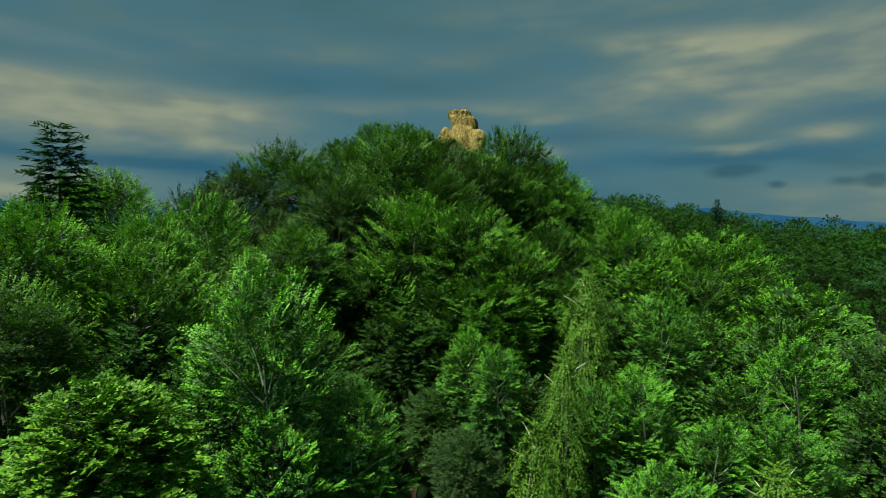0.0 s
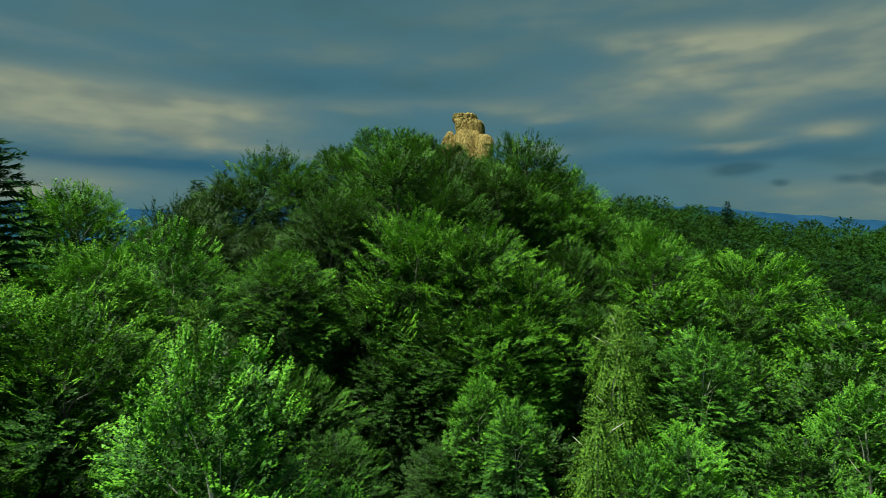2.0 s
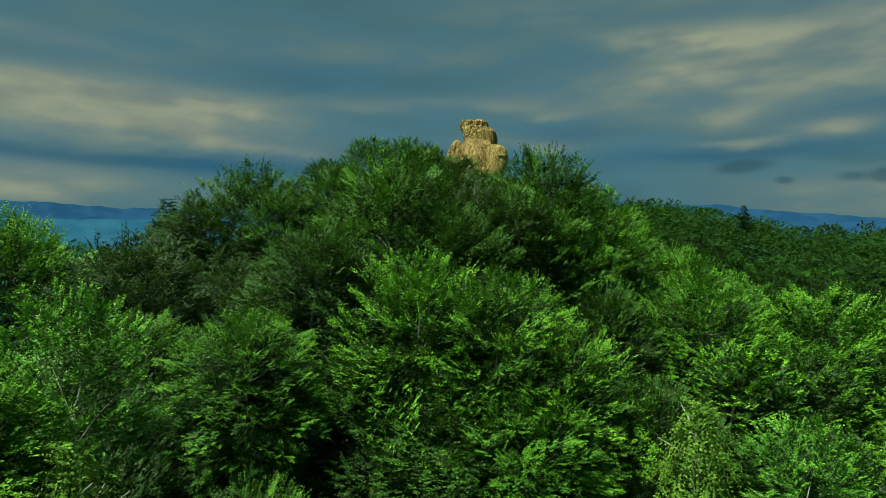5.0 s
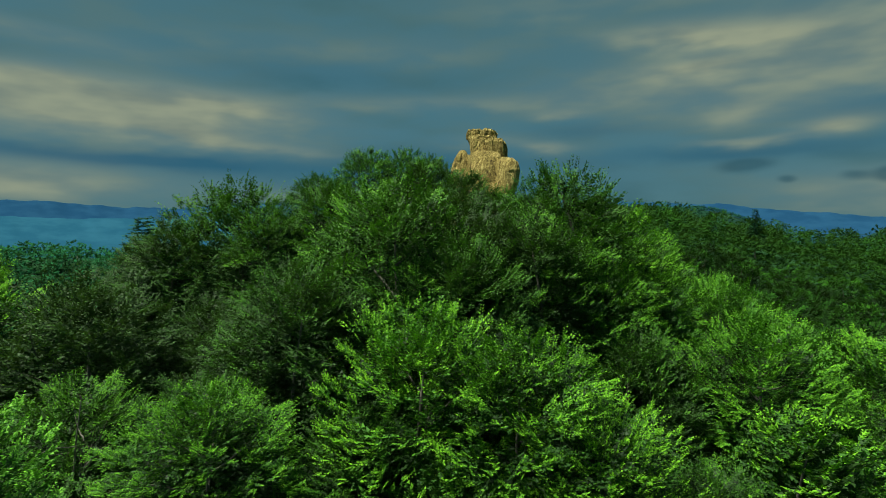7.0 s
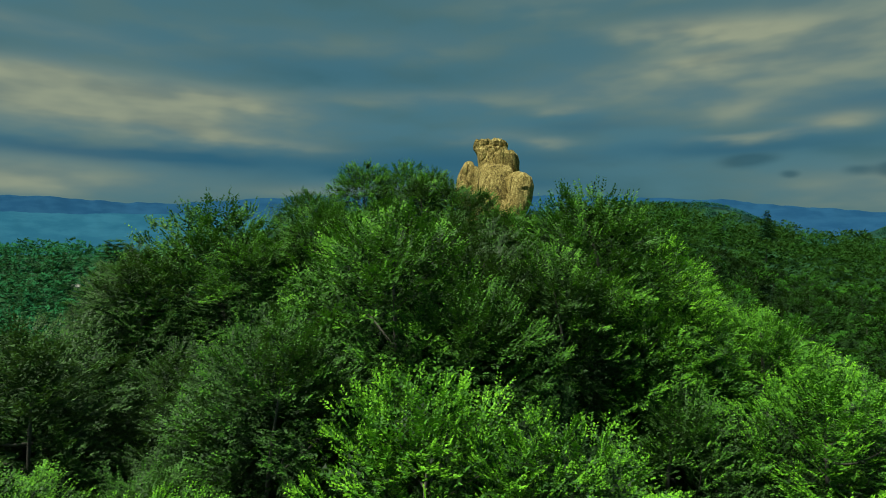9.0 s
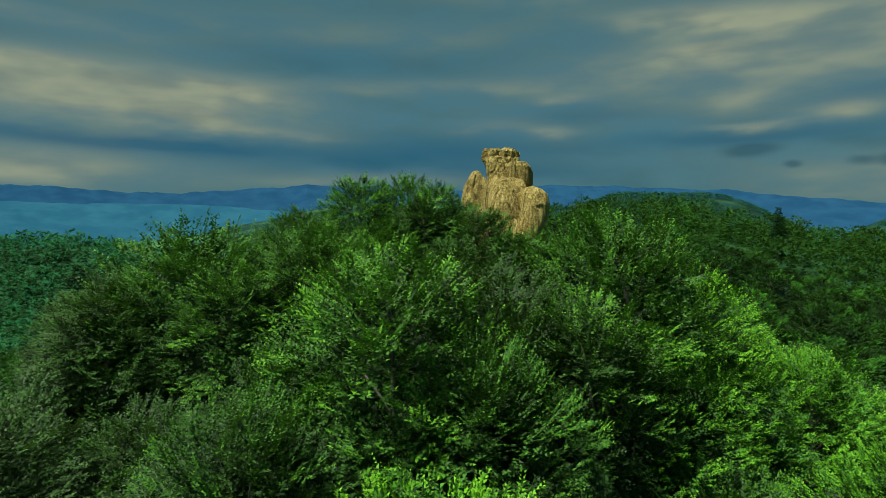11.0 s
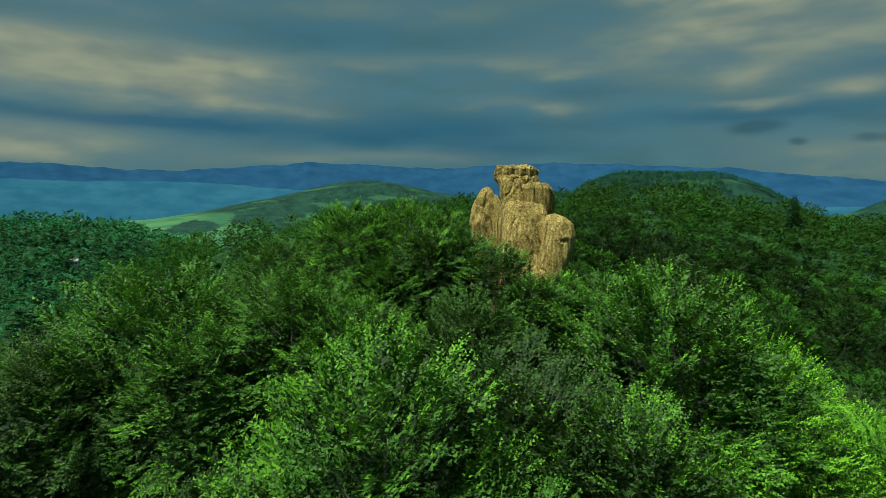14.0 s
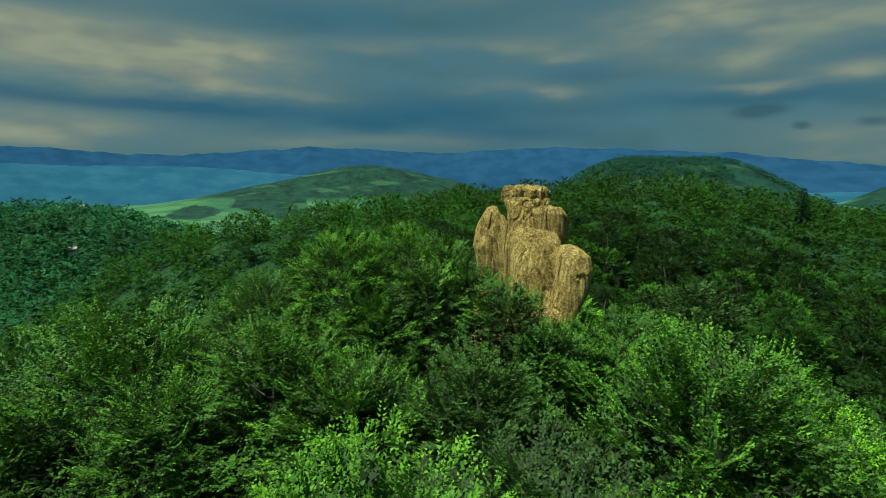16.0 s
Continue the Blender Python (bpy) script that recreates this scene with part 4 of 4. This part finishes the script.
def small_spruce(rng, tiers, leaf, radius=2.4, high=14.0):
    ps, os_ = [], []
    for k in range(tiers):
        q = (k + 0.5) / tiers
        arms = 6
        for s in range(arms):
            a = 2 * math.pi * (s + 0.5 * (k % 2)) / arms + rng.uniform(-0.2, 0.2)
            for t in (0.25, 0.7):
                ps.append((math.cos(a) * radius * q * t, math.sin(a) * radius * q * t, high - 0.4 - (high - 2.5) * q))
                os_.append((math.cos(a), math.sin(a), -0.45))
    p, o = np.array(ps), unit(np.array(os_))
    return leaf_sprays(rng, p, o, unit(np.array([0, 0, 1.0]) + rng.normal(0, 0.1, p.shape)), 4, leaf, leaf * 0.9, 0.3, 0.2, plain=True)


def wood_mass(name, label, xs, ys, models, material, rng, size=(0.82, 1.14), sink=0.5, squat=1.0):
    """Many far trees in one mesh."""
    g = height(xs, ys)
    vs, fs, at = [], [], 0
    pick = rng.integers(0, len(models), len(xs))
    turn = rng.uniform(0, 6.28, len(xs))
    s = rng.uniform(*size, len(xs))
    h = s * squat * rng.uniform(0.88, 1.14, len(xs))
    for k, (v, f) in enumerate(models):
        use = np.nonzero(pick == k)[0]
        if not len(use):
            continue
        c, q = np.cos(turn[use])[:, None], np.sin(turn[use])[:, None]
        x = (v[None, :, 0] * c - v[None, :, 1] * q) * s[use, None] + xs[use, None]
        y = (v[None, :, 0] * q + v[None, :, 1] * c) * s[use, None] + ys[use, None]
        z = v[None, :, 2] * h[use, None] + g[use, None] - sink
        vs.append(np.stack([x, y, z], -1).reshape(-1, 3))
        fs.append((f[None] + (np.arange(len(use)) * len(v))[:, None, None]).reshape(-1, f.shape[1]) + at)
        at += len(vs[-1])
    ob = link_mesh(name, np.concatenate(vs), np.concatenate(fs), material)
    tagged(ob, label, "woodland", kind="stuff")
    return ob


# single trees on the near side of the ridge, then the mass
x, y = scatter(rng, -200, 250, 60, 300, 11.2)
keep = in_view(x, y) & ((np.abs(x) > 50) | (y > 72)) & (np.hypot((x - 1) / 1.1, y - 68) > 8)
x, y = x[keep], y[keep]
order = np.argsort(np.hypot(x + 1, y - 25))
x, y = x[order], y[order]
ridge_models = []
for c, leaf_mat, lit_shoot_mat in ((96, ridge_leaf, wood_leaf), (104, ridge_leaf, wood_lit_leaf), (100, wood_leaf, wood_lit_leaf), (104, ridge_leaf, wood_leaf)):
    ridge_models.append(broadleaf(rng, "beech on the wooded ridge, the slope's shade in its dark green", "beech tree", leaf_mat, lit_shoot_mat, bark, radius=4.4, deep=10.0, boughs=c, sprays=20, leaves=8, length=0.55, leaf=0.19, wide=0.40, limbs=1, reach=1.4, fan=0.75, ragged=0.12, inner=0.85, flat=0.3))
for k in range(190):
    s = 5.2 * rng.uniform(0.85, 1.2) * (0.7 if math.hypot((x[k] - 4) / 1.5, y[k] - 70) < 18 else 1.0)
    plant(ridge_models[k % 4], x[k], y[k], float(height(x[k], y[k])) + 2.2 * s, s, rng.uniform(0, 360), rng.uniform(0.9, 1.1), "trees on the ridge")
thin = [small_crown(rng, c, 6, 0.42, 5, 4.9, 11.0) for c in (50, 54, 56, 52)]
# bright leaf mostly to the west, dark to the east: slope light by colour
half = rng.uniform(0, 1, len(x)) < np.where(x < 0, 0.75, 0.12)
half[:190] = False
dark = ~half
dark[:190] = False
wood_mass("ridge_wood", "dense beech wood covering the ridge, the slope's shade in its dark green", x[dark], y[dark], thin, wood_leaf, rng)
wood_mass("ridge_wood", "beeches among the ridge wood, in lighter green where the slope is lit", x[half], y[half], thin, wood_lit_leaf, rng)
firs = [small_spruce(rng, 8, 1.0) for _ in range(3)]
x, y = scatter(rng, -420, -60, 110, 520, 13.5)
keep = in_view(x, y) & (height(x, y) < -24)
wood_mass("valley_spruces", "dark spruce wood filling the valley", x[keep], y[keep], firs + thin[:1], spruce_leaf, rng, (0.9, 1.4))
far_crowns = [small_crown(rng, 20, 3, 0.95, 3, 6.6, 9.0, 12.0) for _ in range(4)]
x, y = scatter(rng, -700, 600, 300, 900, 14.5)
keep = in_view(x, y) & ((height(x, y) > -70) | (x > -100))
wood_mass("hill_wood", "green mixed wood on the hill across the valley, tinted for haze", x[keep], y[keep], far_crowns, hill_leaf, rng, (0.9, 1.3))
x, y = scatter(rng, -1500, 1900, 900, 2700, 14.0)
keep = in_view(x, y, 42) & (y > 1640) & (y < 1860) & (x > 150) & (height(x, y) > -20) & (meadow_here(x, y) < 0.85)
wood_mass("distant_wood", "woods between meadows on the distant hills, haze tinted into their colour", x[keep], y[keep], far_crowns, hazy_wood, rng, (0.8, 1.2), 1.5, 0.9)


# ---------------------------------------------------------------- houses in the valley and a dirt track
plaster = solid_material("white_plaster", ((0.3, (0.62, 0.60, 0.55)), (0.7, (0.82, 0.80, 0.76))), 0.8, 0.9, 0.1)
roof_tile = solid_material("grey_roof", ((0.3, (0.20, 0.19, 0.18)), (0.7, (0.36, 0.34, 0.32))), 1.5, 0.85, 0.3)
pane = solid_material("dark_pane", ((0.3, (0.02, 0.025, 0.03)), (0.7, (0.04, 0.045, 0.05))), 1.0, 0.2, 0.0)
dirt = solid_material("trodden_dirt", ((0.3, (0.060, 0.042, 0.022)), (0.7, (0.150, 0.105, 0.060))), 1.2, 0.95, 0.5)


def part(name, bm, material, parent, label=""):
    me = bpy.data.meshes.new(name)
    bm.to_mesh(me)
    bm.free()
    me.materials.append(material)
    ob = new(name, me)
    ob.parent = parent
    return tagged(ob, label)


def block(w, d, h, x=0.0, y=0.0, z=0.0):
    bm = bmesh.new()
    bmesh.ops.create_cube(bm, size=1.0, matrix=Matrix.Translation((x, y, z + h / 2)) @ Matrix.Diagonal((w, d, h, 1)))
    return bm


def house(x, y, turn, w, d, h):
    root = new("house")
    part("wall", block(w, d, h + 3, 0, 0, -3), plaster, root)
    bm = bmesh.new()
    e = 0.6
    ridge, low = h + d * 0.42, h - 0.25
    v = [bm.verts.new(q) for q in ((-w / 2 - e, -d / 2 - e, low), (w / 2 + e, -d / 2 - e, low), (w / 2 + e, d / 2 + e, low), (-w / 2 - e, d / 2 + e, low), (-w / 2 - e, 0, ridge), (w / 2 + e, 0, ridge))]
    for f in ((0, 1, 5, 4), (2, 3, 4, 5), (0, 4, 3), (1, 2, 5), (3, 2, 1, 0)):
        bm.faces.new([v[k] for k in f])
    part("roof", bm, roof_tile, root, "grey gable roof")
    for k in (-0.3, 0.0, 0.3):
        part("window", block(1.1, 0.1, 1.4, k * w, -d / 2 - 0.03, h * 0.45), pane, root)
    part("chimney", block(0.7, 0.7, 1.6, w * 0.2, d * 0.1, ridge - 0.9), plaster, root)
    root.matrix_basis = pose(x, y, float(height(x, y)), 0, 0, turn)
    tagged(root, "small white house with a grey roof in the valley", "house", "houses in the valley")


for x, y, turn, w in ((-318, 470, 20, 6), (-1980, 2560, 10, 18), (-2050, 2600, 40, 16), (-1900, 2590, -20, 22), (-1840, 2660, 5, 17), (-2110, 2680, 30, 20), (-1790, 2575, 60, 16), (-1950, 2720, -10, 24)):
    house(x, y, turn, w, w * 0.7, 4.5)


def dirt_track():
    line = np.array([(-3.4, 22.0), (-3.0, 26.0), (-3.2, 30.0), (-2.9, 34.0), (-2.4, 38.0), (-1.0, 41.0)])
    verts, faces, rows = [], [], 40
    for k in range(rows + 1):
        q = k / rows * (len(line) - 1)
        x, y = np.interp(q, range(len(line)), line[:, 0]), np.interp(q, range(len(line)), line[:, 1])
        for c in range(5):
            px = x + (c - 2) * 0.55 + noise.noise((k * 0.3, c * 2.0, 0)) * 0.25
            verts.append((px, y, float(height(px, y)) + 0.12 - 0.05 * (c in (1, 3))))
    for k in range(rows):
        for c in range(4):
            faces.append((k * 5 + c, k * 5 + c + 1, k * 5 + c + 6, k * 5 + c + 5))
    tagged(link_mesh("dirt_track", verts, faces, dirt, None, True), "brown trodden dirt track between the young trees", "path", kind="structure")


dirt_track()
